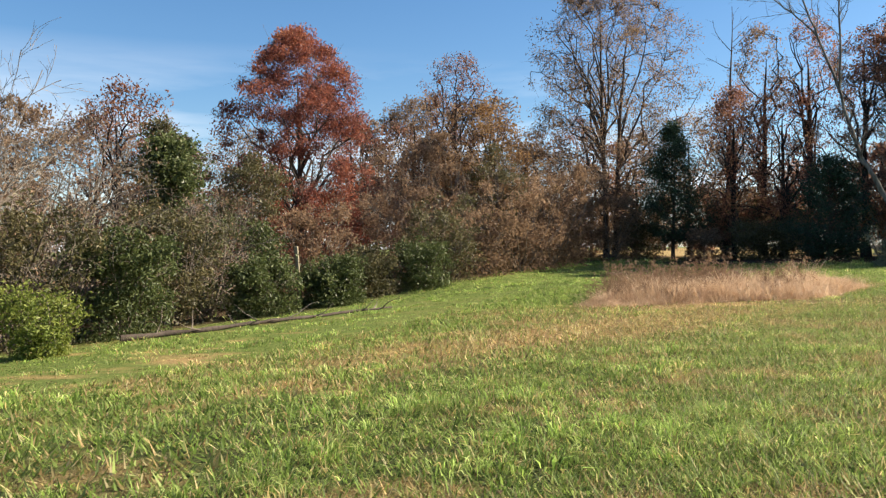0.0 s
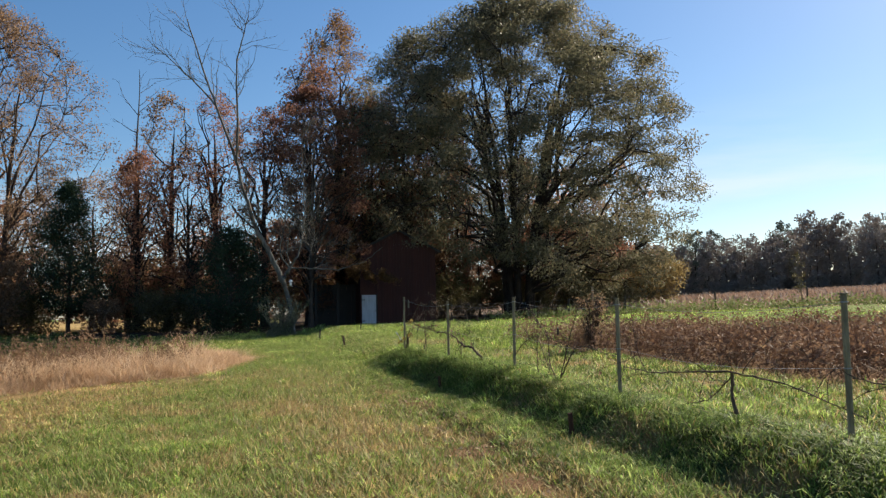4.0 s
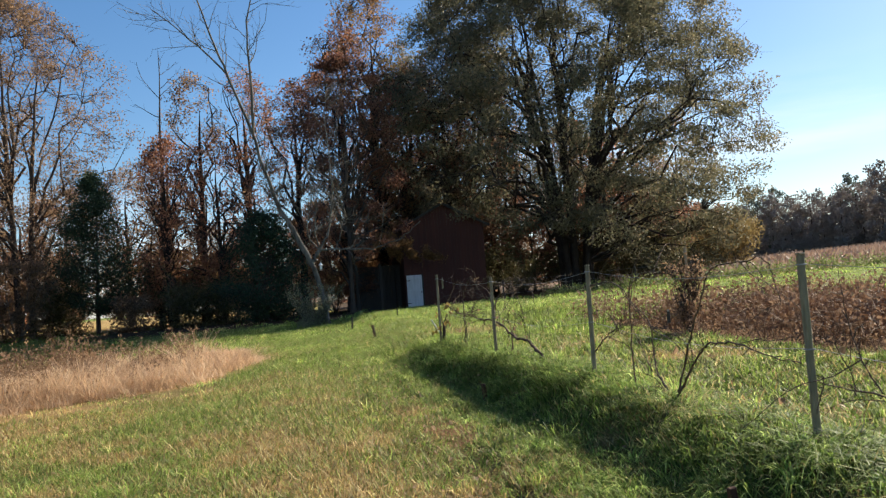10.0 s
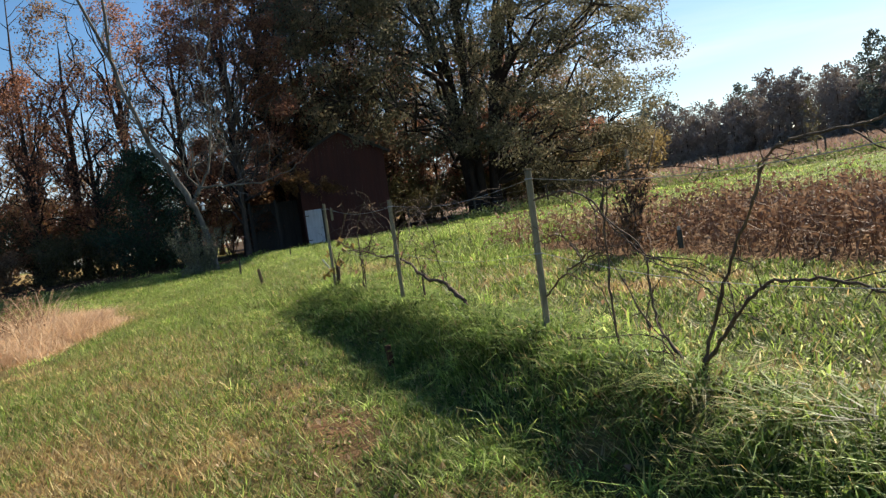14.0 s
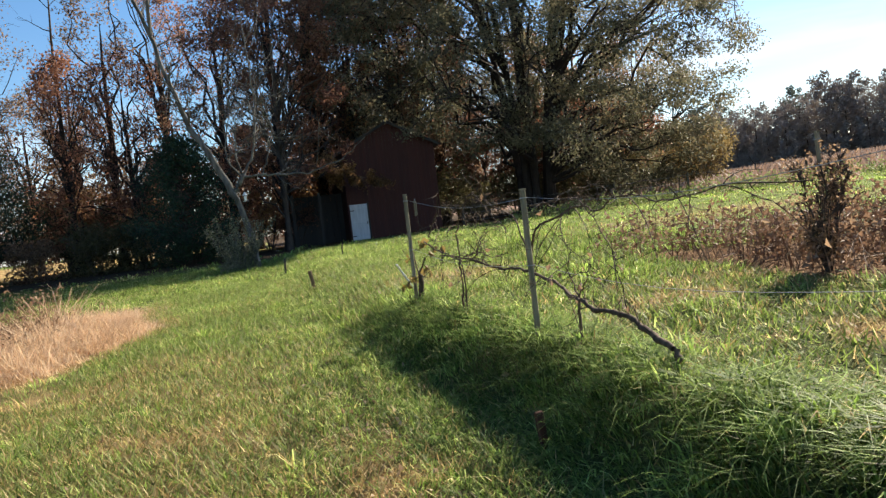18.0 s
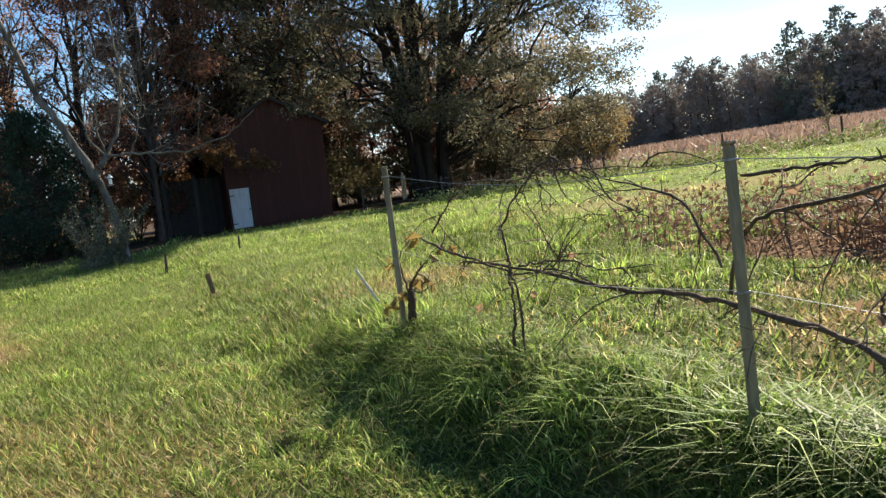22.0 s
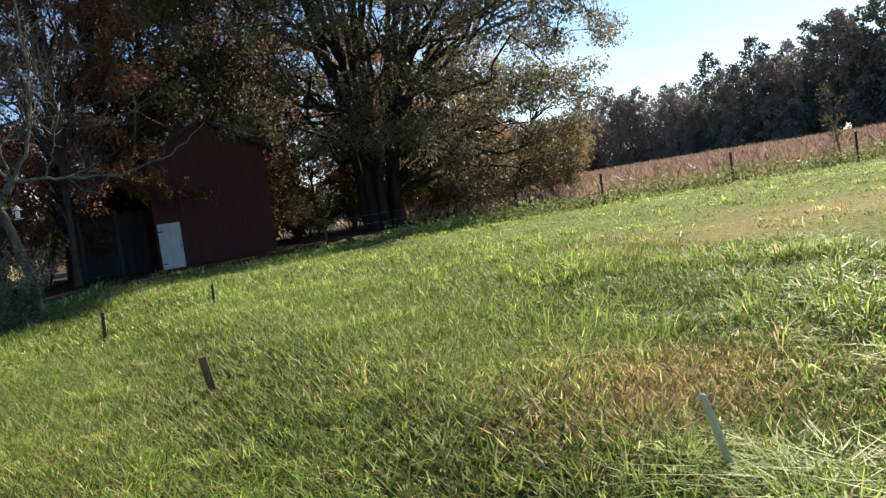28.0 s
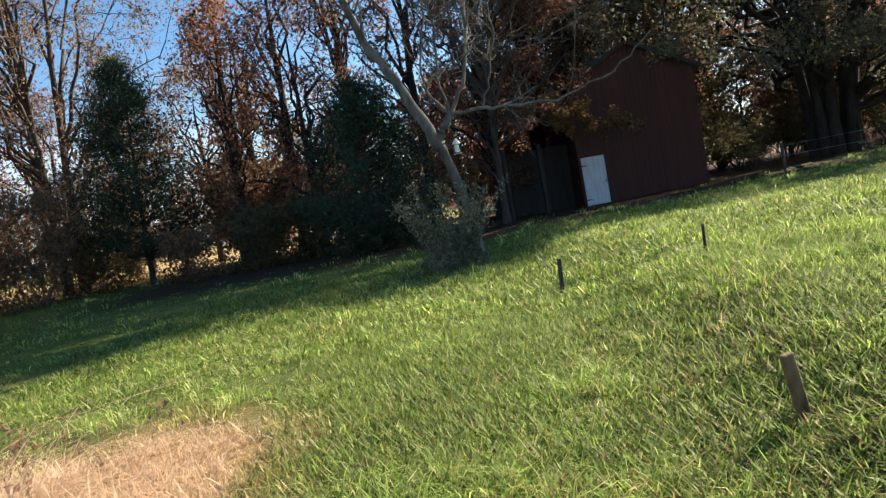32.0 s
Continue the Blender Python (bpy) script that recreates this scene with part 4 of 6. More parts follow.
def full_tree(name, label, x, y, height, radius, leaf, bark, seed, clumps=120, per=110, leaf_size=0.22, puff=0.8, base=0.15, widest=0.4, skirt=0.5, stems=1,
              thick=None, fork=0.3, limbs=26, holes=0.25, inner=0.4, lop=0.16, split=False, crown_label="", category="tree", group="", flat=0.6, sprays=5, hang_low=0.0, hang_way=0.0):
    """A leafy tree: stems, limbs that reach into a lobed dome, and clumps of single leaves at the twigs' ends, with gaps between them."""
    rng = np.random.default_rng(seed)
    top = tagged(new(name), label, category, group)
    top.location = (x, y, land_z(x, y) - 0.05)
    thick = thick or height * 0.016
    wave = rng.uniform(0, 2 * np.pi, (4, 2))

    def reach(u, a):
        w = np.clip((u - base) / (1 - base), 0, 1)
        r = np.where(w < widest, skirt + (1 - skirt) * np.sin(np.pi / 2 * w / widest), np.sqrt(np.maximum(0, 1 - (np.maximum(w - widest, 0) / (1 - widest)) ** 2.2)))
        lobes = sum(np.sin((k + 1) * a + wave[k, 0] + 5.0 * u * np.cos(wave[k, 1])) / (1 + 0.4 * k) for k in range(4))
        return radius * r * (1 + lop * 0.6 * lobes)

    def lowest(a):
        return base + hang_low * (1 - np.cos(a - hang_way)) / 2

    # stems
    way = np.arange(stems) * 2.399 + rng.uniform(0, 6)
    foot = thick * (1.5 if stems > 1 else 0.0)
    a0 = np.stack([np.cos(way) * foot, np.sin(way) * foot, np.zeros(stems)], 1)
    out = radius * (fork if stems > 1 else 0.06) * rng.uniform(0.6, 1.2, stems)
    high = height * rng.uniform(0.76, 0.9, stems)
    s = np.linspace(0, 1, 14)[None, :, None]
    tip = np.stack([np.cos(way) * out, np.sin(way) * out, high], 1)
    pts = a0[:, None] + (tip - a0)[:, None] * np.concatenate([s ** 1.5, s ** 1.5, s], 2)
    pts = pts + np.cumsum(rng.normal(size=pts.shape), 1) * height * 0.003 * s
    rad = (thick / stems ** 0.4) * (1 - np.linspace(0, 1, 14)) ** 0.75 + 0.02
    rad = np.tile(rad, (stems, 1))
    rad[:, 0] *= 1.35
    for k in range(stems):
        v, f = tubes(pts[k:k + 1], rad[k:k + 1], 10 if thick > 0.12 else 6, rng)
        part_np("trunk", v, [f], bark, top, smooth=True)
    # limbs, each from the stem on its side
    a = rng.uniform(0, 2 * np.pi, limbs)
    u = lowest(a) + (1 - lowest(a)) * rng.uniform(0.03, 0.93, limbs)
    r = reach(u, a) * np.sqrt(rng.uniform(0.25, 0.8, limbs))
    ends = np.stack([r * np.cos(a), r * np.sin(a), height * u], 1)
    stem = np.argmin(((ends[:, None, :2] - pts[None, :, 9, :2]) ** 2).sum(-1), 1)
    at = np.clip(u * rng.uniform(0.4, 0.72, limbs) / 0.85, 0.1, 0.95) * 13
    k = np.minimum(at.astype(int), 12)
    g = (at - k)[:, None]
    start = pts[stem, k] * (1 - g) + pts[stem, k + 1] * g
    l_pts = bent(start, ends, 0.08, rng, 9, 0.05)
    l_rad = np.minimum(rad[stem, k] * 0.6, (0.02 if stems > 3 else 0.012) * np.linalg.norm(ends - start, axis=1) + 0.01)[:, None] * (1 - 0.85 * np.linspace(0, 1, 9)[None]) + 0.006
    # clumps of foliage through the dome, thickest towards its outside
    n = int(clumps / (1 - holes))
    a = rng.uniform(0, 2 * np.pi, n)
    u = lowest(a) + (1 - lowest(a)) * rng.uniform(0, 1, n) ** 0.9
    r = np.maximum(reach(u, a) - 0.5 * puff, 0.2) * rng.uniform(inner ** 2, 1, n) ** 0.5
    c = np.stack([r * np.cos(a), r * np.sin(a), height * u - 0.3 * puff], 1)
    q = c / (radius * 0.3)
    hole = sum(np.sin(q[:, i] * f + wave[j, 0]) * np.sin(q[:, (i + 1) % 3] * f * 1.3 + wave[j, 1]) for j, (i, f) in enumerate(((0, 1.7), (1, 2.3), (2, 2.9), (0, 3.7))))
    c = c[np.argsort(hole)[int(holes * n):]]
    n = len(c)
    flat_l = l_pts[:, 2:].reshape(-1, 3)
    near = np.concatenate([np.argmin(((c[i:i + 200, None] - flat_l[None]) ** 2).sum(-1), 1) for i in range(0, n, 200)])
    t_pts = bent(flat_l[near], c, 0.1, rng, 5, 0.08)
    t_rad = np.tile(np.linspace(0.028, 0.01, 5) * min(1.5, radius / 6), (n, 1))
    who = np.repeat(np.arange(n), sprays)
    s_end = c[who] + rng.normal(size=(sprays * n, 3)) * puff * np.array([0.75, 0.75, 0.45])
    s_pts = bent(t_pts[who, 3], s_end, 0.05, rng, 3, 0.08)
    wood = [tubes(t_pts, t_rad, 3, rng), tubes(s_pts, np.tile(np.array([0.011, 0.008, 0.005]), (sprays * n, 1)), 3, rng)]
    if split:
        for k in range(limbs):
            v, f = tubes(l_pts[k:k + 1], l_rad[k:k + 1], 6, rng)
            part_np("limb", v, [f], bark, top, smooth=True)
    else:
        wood.append(tubes(l_pts, l_rad, 5, rng))
    v, f = joined(wood)
    tagged(part_np("branchwork", v, f, bark, top), kind="stuff")
    size = puff * rng.uniform(0.6, 1.3, n)
    who = rng.choice(n, int(n * per), p=size ** 2 / (size ** 2).sum())
    d = unit(rng.normal(size=(len(who), 3))) * rng.uniform(0.05, 1.15, (len(who), 1)) ** 0.6
    v, f = leaves(c[who] + d * size[who, None] * np.array([1, 1, flat]), np.full(len(who), leaf_size), rng, 0.5)
    tagged(part_np("crown", v, [f], leaf, top, crown_label), kind="stuff")
    return top


# the great oak right of the barn
full_tree("oak_tree", "huge spreading oak with dull green and bronze leaves", 21.8, 67.5, 26.4, 14.6, OAK, OAKBARK, 101, 1040, 190, 0.2, puff=1.25, base=0.05, widest=0.38,
          skirt=0.78, stems=8, thick=0.62, fork=0.42, limbs=84, holes=0.15, inner=0.45, lop=0.08, split=True, hang_low=0.2, hang_way=-0.3)

# trees along the back of the meadow
full_tree("maple_tree", "red maple in full autumn colour behind the thicket", -31.4, 43.2, 16.4, 5.5, RED, BARK, 102, 330, 170, 0.16, puff=0.8, base=0.08, widest=0.3,
          skirt=0.85, limbs=44, lop=0.07, holes=0.1, inner=0.3, split=True, flat=0.7)
full_tree("ash_tree", "tall double-trunked tree with thin brown autumn leaves", -18.2, 70.0, 24.5, 8.0, BROWN, BARK, 103, 420, 78, 0.17, puff=0.95, base=0.12, widest=0.5,
          skirt=0.45, stems=2, thick=0.3, fork=0.2, limbs=50, holes=0.12, inner=0.2, lop=0.12, flat=0.95, split=True, sprays=7)
conifer("cedar_tree", "dark green cedar with a short clear trunk", -11.7, 63.6, 10.2, 3.7, 104, 30000, 0.18, clear=0.16)
conifer("cedar_tree", "broad dark cedar standing in the shade", -0.8, 58.5, 6.6, 3.3, 105, 17000, 0.2, clear=0.08, blunt=0.5)
tree("dead_tree", "bare dead tree with a crooked trunk", "tree", -8.6, 68.5, 20.0, 3.2, BARK, BARK, 106, 0, limbs=9, twigs=4, sprays=0, clear=0.5, thick=0.26, split=True)

BACK = [
    #  x     y    height spread leaf    leaves
    (-32.0, 68.0, 19.0, 5.0, RUST, 6750), (-26.5, 52.0, 9.5, 4.5, BROWN, 7500), (-23.0, 54.0, 12.0, 4.2, ORANGE, 9750),
    (-21.5, 61.0, 9.0, 4.0, BROWN, 6750), (-30.0, 56.0, 13.0, 4.5, BROWN, 6750), (-38.0, 60.0, 12.0, 5.0, RUST, 6750),
    (-40.0, 48.0, 11.0, 5.0, BROWN, 6000), (-36.0, 33.0, 12.5, 4.5, RUST, 6000), (-40.0, 26.0, 12.0, 5.0, ORANGE, 6000),
    (-34.0, 20.0, 11.0, 4.5, BROWN, 5250), (-44.0, 38.0, 12.0, 5.0, BROWN, 5250),
    (-6.0, 72.0, 19.0, 4.5, BROWN, 4800), (-2.5, 75.0, 20.0, 4.5, RUST, 3900), (-8.8, 75.5, 15.5, 4.2, ORANGE, 3900),
    (1.5, 70.0, 18.0, 5.0, RUST, 5400), (4.8, 66.5, 21.0, 5.2, RUST, 9750), (7.5, 70.5, 26.0, 4.8, ORANGE, 14000),
    (11.0, 76.0, 20.0, 5.5, RUST, 13500), (15.5, 74.0, 18.0, 5.0, RUST, 12000), (-4.0, 66.0, 13.0, 4.5, RUST, 5500),
    (-7.5, 65.5, 13.0, 3.6, RUST, 6000), (18.0, 79.0, 19.0, 5.0, BROWN, 9000), (9.8, 72.0, 17.0, 5.0, RUST, 11000), (13.5, 71.0, 21.0, 5.5, BROWN, 11000), (27.0, 80.0, 14.0, 5.0, BROWN, 7500),
    (31.5, 76.0, 12.0, 4.5, BROWN, 4000), (-13.5, 82.0, 14.0, 5.0, BROWN, 6000), (-24.0, 80.0, 14.0, 5.0, RUST, 6000),
]
for k, (x, y, h, s, leaf, count) in enumerate(BACK):
    words = {"rust_leaves": "rust-red", "brown_leaves": "thin brown", "orange_leaves": "orange-brown"}[leaf.name]
    full_tree("wood_tree", "woodland tree with " + words + " autumn leaves at the meadow's edge", x, y, h, s, leaf, OAKBARK, 200 + k, int(count / 56), 52, 0.19, sprays=3, flat=0.95,
              puff=0.8, base=0.14 if y < 80 else 0.08, widest=0.35, skirt=0.6, limbs=26, holes=0.1, inner=0.15, lop=0.16, group="woodland trees")

# undergrowth and a second rank behind, copied from a few kinds
def undergrowth():
    rng = random.Random(9)
    bush = [shrub("undergrowth_bush", "shaded rust-brown undergrowth bush below the trees", -8.0, 69.0, 5.0, 2.6, leaf, BARK, 320 + k, 1450, 0.24, stems=5, limbs=4, twigs=2, sprays=0, category="bush", group="undergrowth", fuzz=0.35)
            for k, leaf in enumerate((RUST, BROWN, ORANGE, OLIVE))]
    rank = [full_tree("wood_tree", "woodland tree with thin brown leaves behind the barn", 9.0 + 3 * k, 92.0, 15.0 + k, 5.0, leaf, BARK, 330 + k, 60, 42, 0.36,
                      puff=1.2, base=0.08, widest=0.35, skirt=0.75, limbs=16, holes=0.15, inner=0.2, group="woodland trees") for k, leaf in enumerate((RUST, BROWN, BROWN))]
    low = [full_tree("understorey_tree", "low shaded woodland tree with rust-brown leaves", -3.0 + 6 * k, 78.5, 8.5 + k, 3.4, leaf, BARK, 340 + k, 48, 50, 0.27,
                     puff=0.85, base=0.18, widest=0.4, skirt=0.8, limbs=14, holes=0.15, inner=0.15, group="understorey trees") for k, leaf in enumerate((RUST, BROWN))]
    for x, y in [(x + rng.uniform(-1, 1), 75.5 + rng.uniform(-1.5, 3)) for x in range(-9, 34, 3)]:
        ob = copy_thing(rng.choice(low), pose(x, y, land_z(x, y) - 0.05, 0, 0, rng.uniform(0, 360)))
        s = rng.uniform(0.75, 1.15)
        ob.scale = (s, s, s)
    spots = [(x + rng.uniform(-1, 1), 67.5 + rng.uniform(-2, 3)) for x in range(-9, 7, 2)] + [(x + rng.uniform(-1, 1), 72 + rng.uniform(-2, 4)) for x in range(-8, 36, 3)] \
        + [(x + rng.uniform(-1, 1), 68 + rng.uniform(-1, 2)) for x in (14.8, 15.8, 17.2, 18.6, 25.5, 28, 30.5)] + [(x + rng.uniform(-1, 1), 77 + rng.uniform(-2, 3)) for x in range(13, 34, 2)] + [(x + rng.uniform(-1, 1), 82 + rng.uniform(-2, 3)) for x in range(6, 36, 2)]
    for x, y in spots:
        ob = copy_thing(bush[3] if x > 14 else rng.choice(bush[:3]), pose(x, y, land_z(x, y) - 0.05, 0, 0, rng.uniform(0, 360)))
        s = rng.uniform(0.55, 1.0)
        ob.scale = (s, s, s)
    for x in range(-52, 44, 4):
        px, py = x + rng.uniform(-1.5, 1.5), 88 + rng.uniform(-5, 9) - (8 if x < -25 else 0)
        if -18 < px < 5:
            continue
        ob = copy_thing(rng.choice(rank), pose(px, py, land_z(px, py) - 0.05, 0, 0, rng.uniform(0, 360)))
        s = rng.uniform(0.75, 1.1)
        ob.scale = (s, s, s)


undergrowth()
over = full_tree("overhanging_tree", "rust-leaved tree reaching over the barn's corner", 4.5, 61.2, 17.0, 5.2, RUST, BARK, 301, 150, 110, 0.17, thick=0.15,
                 puff=0.7, base=0.22, widest=0.4, skirt=0.6, limbs=30, holes=0.25, inner=0.2, lop=0.2)


def low_bough(parent, line, count):
    """A drooping bough with its own sprays of leaves, down in front of the barn."""
    rng = np.random.default_rng(303)
    p = np.array(line, dtype=float)
    s = np.linspace(0, len(p) - 1, 14)
    p = np.stack([np.interp(s, np.arange(len(p)), p[:, k]) for k in range(3)], 1)[None]
    r = np.linspace(0.06, 0.015, 14)[None]
    v, f = tubes(p, r, 6, rng)
    bough = part_np("limb", v, [f], BARK, parent, smooth=True)
    who, t, at, way, rr = sprout(rng, p, r, 26, 0.35, 1.0, 30, 80)
    a, ar = grow(rng, at, way, rng.uniform(0.5, 1.3, len(t)), np.full(len(t), 0.012), 0.005, 5, 0.2, -0.03)
    v, f = tubes(a, ar, 3, rng)
    tagged(part_np("twig_spray", v, [f], BARK, bough), kind="stuff")
    v, f = leaves(spread_points(rng, a, count) + rng.normal(size=(count, 3)) * 0.12, np.full(count, 0.15), rng, 0.6)
    # orange instead of rust: the light the bough catches, put into its colour
    tagged(part_np("leaf_spray", v, [f], ORANGE, bough), kind="stuff")


low_bough(over, [(0.0, 0.0, 5.0), (1.6, -0.3, 4.7), (3.4, -0.7, 4.0), (5.3, -1.0, 3.4)], 3600)
shrub("golden_bush", "golden-leaved bush at the foot of the oak", 32.8, 65.0, 4.3, 1.8, GOLD, BARK, 302, 6000, 0.19, stems=8, category="bush", fuzz=0.3)


# ------------------------------------------------------------------ thicket along the left
HEDGE = [
    #  x      y     h    s    leaf  leaves size
    (-19.3, 14.9, 1.7, 0.8, LIME, 3600, 0.14), (-23.5, 11.5, 3.0, 1.6, OLIVE, 4940, 0.18), (-23.0, 16.5, 4.2, 2.2, OLIVE, 6840, 0.17),
    (-22.0, 20.0, 3.4, 1.9, IVY, 7980, 0.17), (-23.5, 23.5, 4.4, 2.2, OLIVE, 6840, 0.17), (-21.0, 26.5, 1.7, 1.6, IVY, 6080, 0.17),
    (-20.0, 30.0, 1.6, 1.5, IVY, 6840, 0.17), (-20.5, 33.5, 1.8, 1.6, OLIVE, 6840, 0.17), (-19.0, 36.5, 1.8, 1.5, IVY, 5700, 0.17),
    (-20.0, 41.0, 4.5, 2.0, OLIVE, 4940, 0.18), (-19.5, 45.0, 4.0, 2.0, BROWN, 4940, 0.18), (-18.5, 49.0, 6.2, 2.4, BROWN, 6500, 0.19),
    (-18.0, 53.5, 6.6, 2.6, BROWN, 7000, 0.20), (-19.0, 58.5, 7.0, 2.6, BROWN, 7000, 0.20), (-15.8, 61.5, 5.0, 2.2, BROWN, 4500, 0.20), (-26.0, 30.0, 4.0, 2.2, IVY, 5700, 0.19),
    (-26.5, 38.0, 4.4, 2.4, BROWN, 4940, 0.20), (-24.5, 45.0, 5.5, 2.4, BROWN, 4940, 0.20), (-14.5, 64.5, 2.4, 1.8, OLIVE, 3400, 0.18),
    (-22.0, 66.0, 4.6, 2.6, BROWN, 5200, 0.2), (-20.5, 72.5, 4.8, 2.8, BROWN, 5200, 0.2), (-25.5, 70.0, 5.0, 2.8, BROWN, 5200, 0.2), (-15.8, 70.5, 3.4, 2.2, BROWN, 4200, 0.2), (-6.0, 61.5, 2.0, 1.9, OLIVE, 3800, 0.18), (-9.0, 61.5, 1.5, 1.6, BROWN, 2800, 0.18), (-3.6, 62.5, 2.2, 1.9, OLIVE, 3800, 0.18),
]
for k, (x, y, h, s, leaf, count, size) in enumerate(HEDGE):
    words = {"vine_leaves": "green vine-covered", "olive_leaves": "dull olive-brown", "pale_green_leaves": "bright yellow-green", "brown_leaves": "brown twiggy"}[leaf.name]
    shrub("hedge_bush", words + " bush in the overgrown fence line", x, y, h, s, leaf, TWIG, 400 + k, int(count * 0.8), size * 0.88, limbs=5, twigs=3, sprays=1, skirt=int(count * 0.3), group="thicket bushes")

for k, (x, y, h, s) in enumerate([(-23.5, 13.0, 7.5, 3.6), (-24.5, 17.0, 7.5, 3.6), (-26.0, 21.0, 7.5, 3.6), (-25.5, 14.5, 8.5, 3.6), (-24.5, 27.0, 5.5, 2.6), (-23.5, 48.5, 7.0, 2.6), (-21.5, 56.0, 7.5, 2.6), (-27.5, 45.0, 7.5, 3.0)]):
    shrub("twig_thicket", "tangle of bare grey arching twigs", x, y, h, s, BROWN, TWIG, 450 + k, 900, 0.14, stems=8, limbs=9, twigs=7, sprays=1,
          category="thicket", group="bare thickets", rise=-0.03)
for k, (x, y, h, r, leaf) in enumerate([(-33.5, 24.5, 10.5, 3.6, BROWN), (-30.5, 30.5, 9.5, 3.0, OLIVE), (-36.0, 37.0, 10.0, 3.4, RUST), (-31.0, 18.5, 10.0, 3.4, OLIVE), (-29.5, 36.0, 8.0, 2.6, OLIVE), (-24.0, 49.5, 9.5, 3.2, BROWN), (-21.5, 52.0, 8.5, 2.8, OLIVE)]):
    full_tree("thicket_tree", "small bushy tree with dull autumn leaves in the thicket", x, y, h, r, leaf, TWIG, 470 + k, 80, 80, 0.17, puff=0.65, base=0.1, widest=0.45, skirt=0.8,
              stems=2, limbs=22, holes=0.2, inner=0.2, lop=0.22, group="thicket trees")
tree("bare_tree", "leafless grey tree with long arching branches above the thicket", "tree", -22.6, 14.6, 8.2, 4.2, BROWN, TWIG, 461, 0, clear=0.3, stems=3, limbs=8, twigs=5, sprays=2, thick=0.1, stem_spread=0.5, narrow=25, wide=60, rise=0.03, split=True)
tree("ivy_tree", "tree trunk smothered in green climbing vine", "tree", -27.6, 28.6, 8.0, 1.6, IVY, BARK, 460, 7500, 0.2, clear=0.2, limbs=26, twigs=5, sprays=3, tall_at=0.5)


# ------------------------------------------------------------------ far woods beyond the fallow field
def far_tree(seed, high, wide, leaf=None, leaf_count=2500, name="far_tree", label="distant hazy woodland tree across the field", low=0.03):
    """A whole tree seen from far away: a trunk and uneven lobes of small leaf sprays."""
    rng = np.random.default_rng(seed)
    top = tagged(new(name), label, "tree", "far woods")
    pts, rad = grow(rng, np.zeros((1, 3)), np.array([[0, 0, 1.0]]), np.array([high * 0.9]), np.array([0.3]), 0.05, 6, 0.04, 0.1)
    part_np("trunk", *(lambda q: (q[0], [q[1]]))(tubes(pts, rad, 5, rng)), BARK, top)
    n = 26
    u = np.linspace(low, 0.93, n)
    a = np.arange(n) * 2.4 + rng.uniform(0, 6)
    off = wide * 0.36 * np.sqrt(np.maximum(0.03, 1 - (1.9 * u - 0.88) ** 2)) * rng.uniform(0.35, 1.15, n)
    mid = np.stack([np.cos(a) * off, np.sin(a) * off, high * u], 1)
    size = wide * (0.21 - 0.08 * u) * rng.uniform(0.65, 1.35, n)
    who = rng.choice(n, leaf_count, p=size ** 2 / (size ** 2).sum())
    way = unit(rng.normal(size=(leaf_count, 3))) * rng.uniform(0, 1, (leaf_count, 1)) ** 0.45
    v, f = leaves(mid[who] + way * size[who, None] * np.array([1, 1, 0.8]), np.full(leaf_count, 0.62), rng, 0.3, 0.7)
    # the default leaf carries the haze in its colour
    tagged(part_np("crown", v, [f], leaf or HAZED_LEAF, top), kind="stuff")
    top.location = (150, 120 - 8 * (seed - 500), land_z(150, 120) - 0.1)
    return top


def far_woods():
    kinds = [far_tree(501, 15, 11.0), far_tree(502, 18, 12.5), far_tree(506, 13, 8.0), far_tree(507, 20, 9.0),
             far_tree(503, 22, 9.5, HAZED_PINE, 2800, "far_pine", "distant tall dark pine across the field", 0.12)]
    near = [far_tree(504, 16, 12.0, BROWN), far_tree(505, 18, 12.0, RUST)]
    rng = random.Random(5)
    for k in range(170):
        a = 22 + 64 * (k % 85) / 85 + rng.uniform(-0.4, 0.4)
        d = np.interp(a, [22, 40, 60, 86], [215, 205, 165, 140]) + (11 if k >= 85 else 0) + rng.uniform(-4, 4)
        pine = np.interp(a, [38, 44, 52, 60], [0.1, 0.15, 0.5, 0.85])
        kind = kinds[4] if rng.random() < pine else kinds[rng.randrange(4)]
        s = rng.uniform(0.82, 1.1) * np.interp(a, [22, 45, 52, 60], [0.95, 0.92, 1.05, 1.1])
        plant(kind, d, a, s, rng)
    for k in range(34):
        a = -96 + 116 * k / 34 + rng.uniform(-0.5, 0.5)
        plant(near[rng.randrange(2)], 132 + rng.uniform(-8, 12), a, rng.uniform(0.6, 0.85), rng)


def plant(kind, d, a, s, rng):
    x, y = 2 + d * math.sin(radians(a)), 24 + d * math.cos(radians(a))
    ob = copy_thing(kind, pose(x, y, land_z(x, y) - 0.1, 0, 0, rng.uniform(0, 360)))
    ob.scale = (s, s, s * rng.uniform(0.9, 1.1))


far_woods()


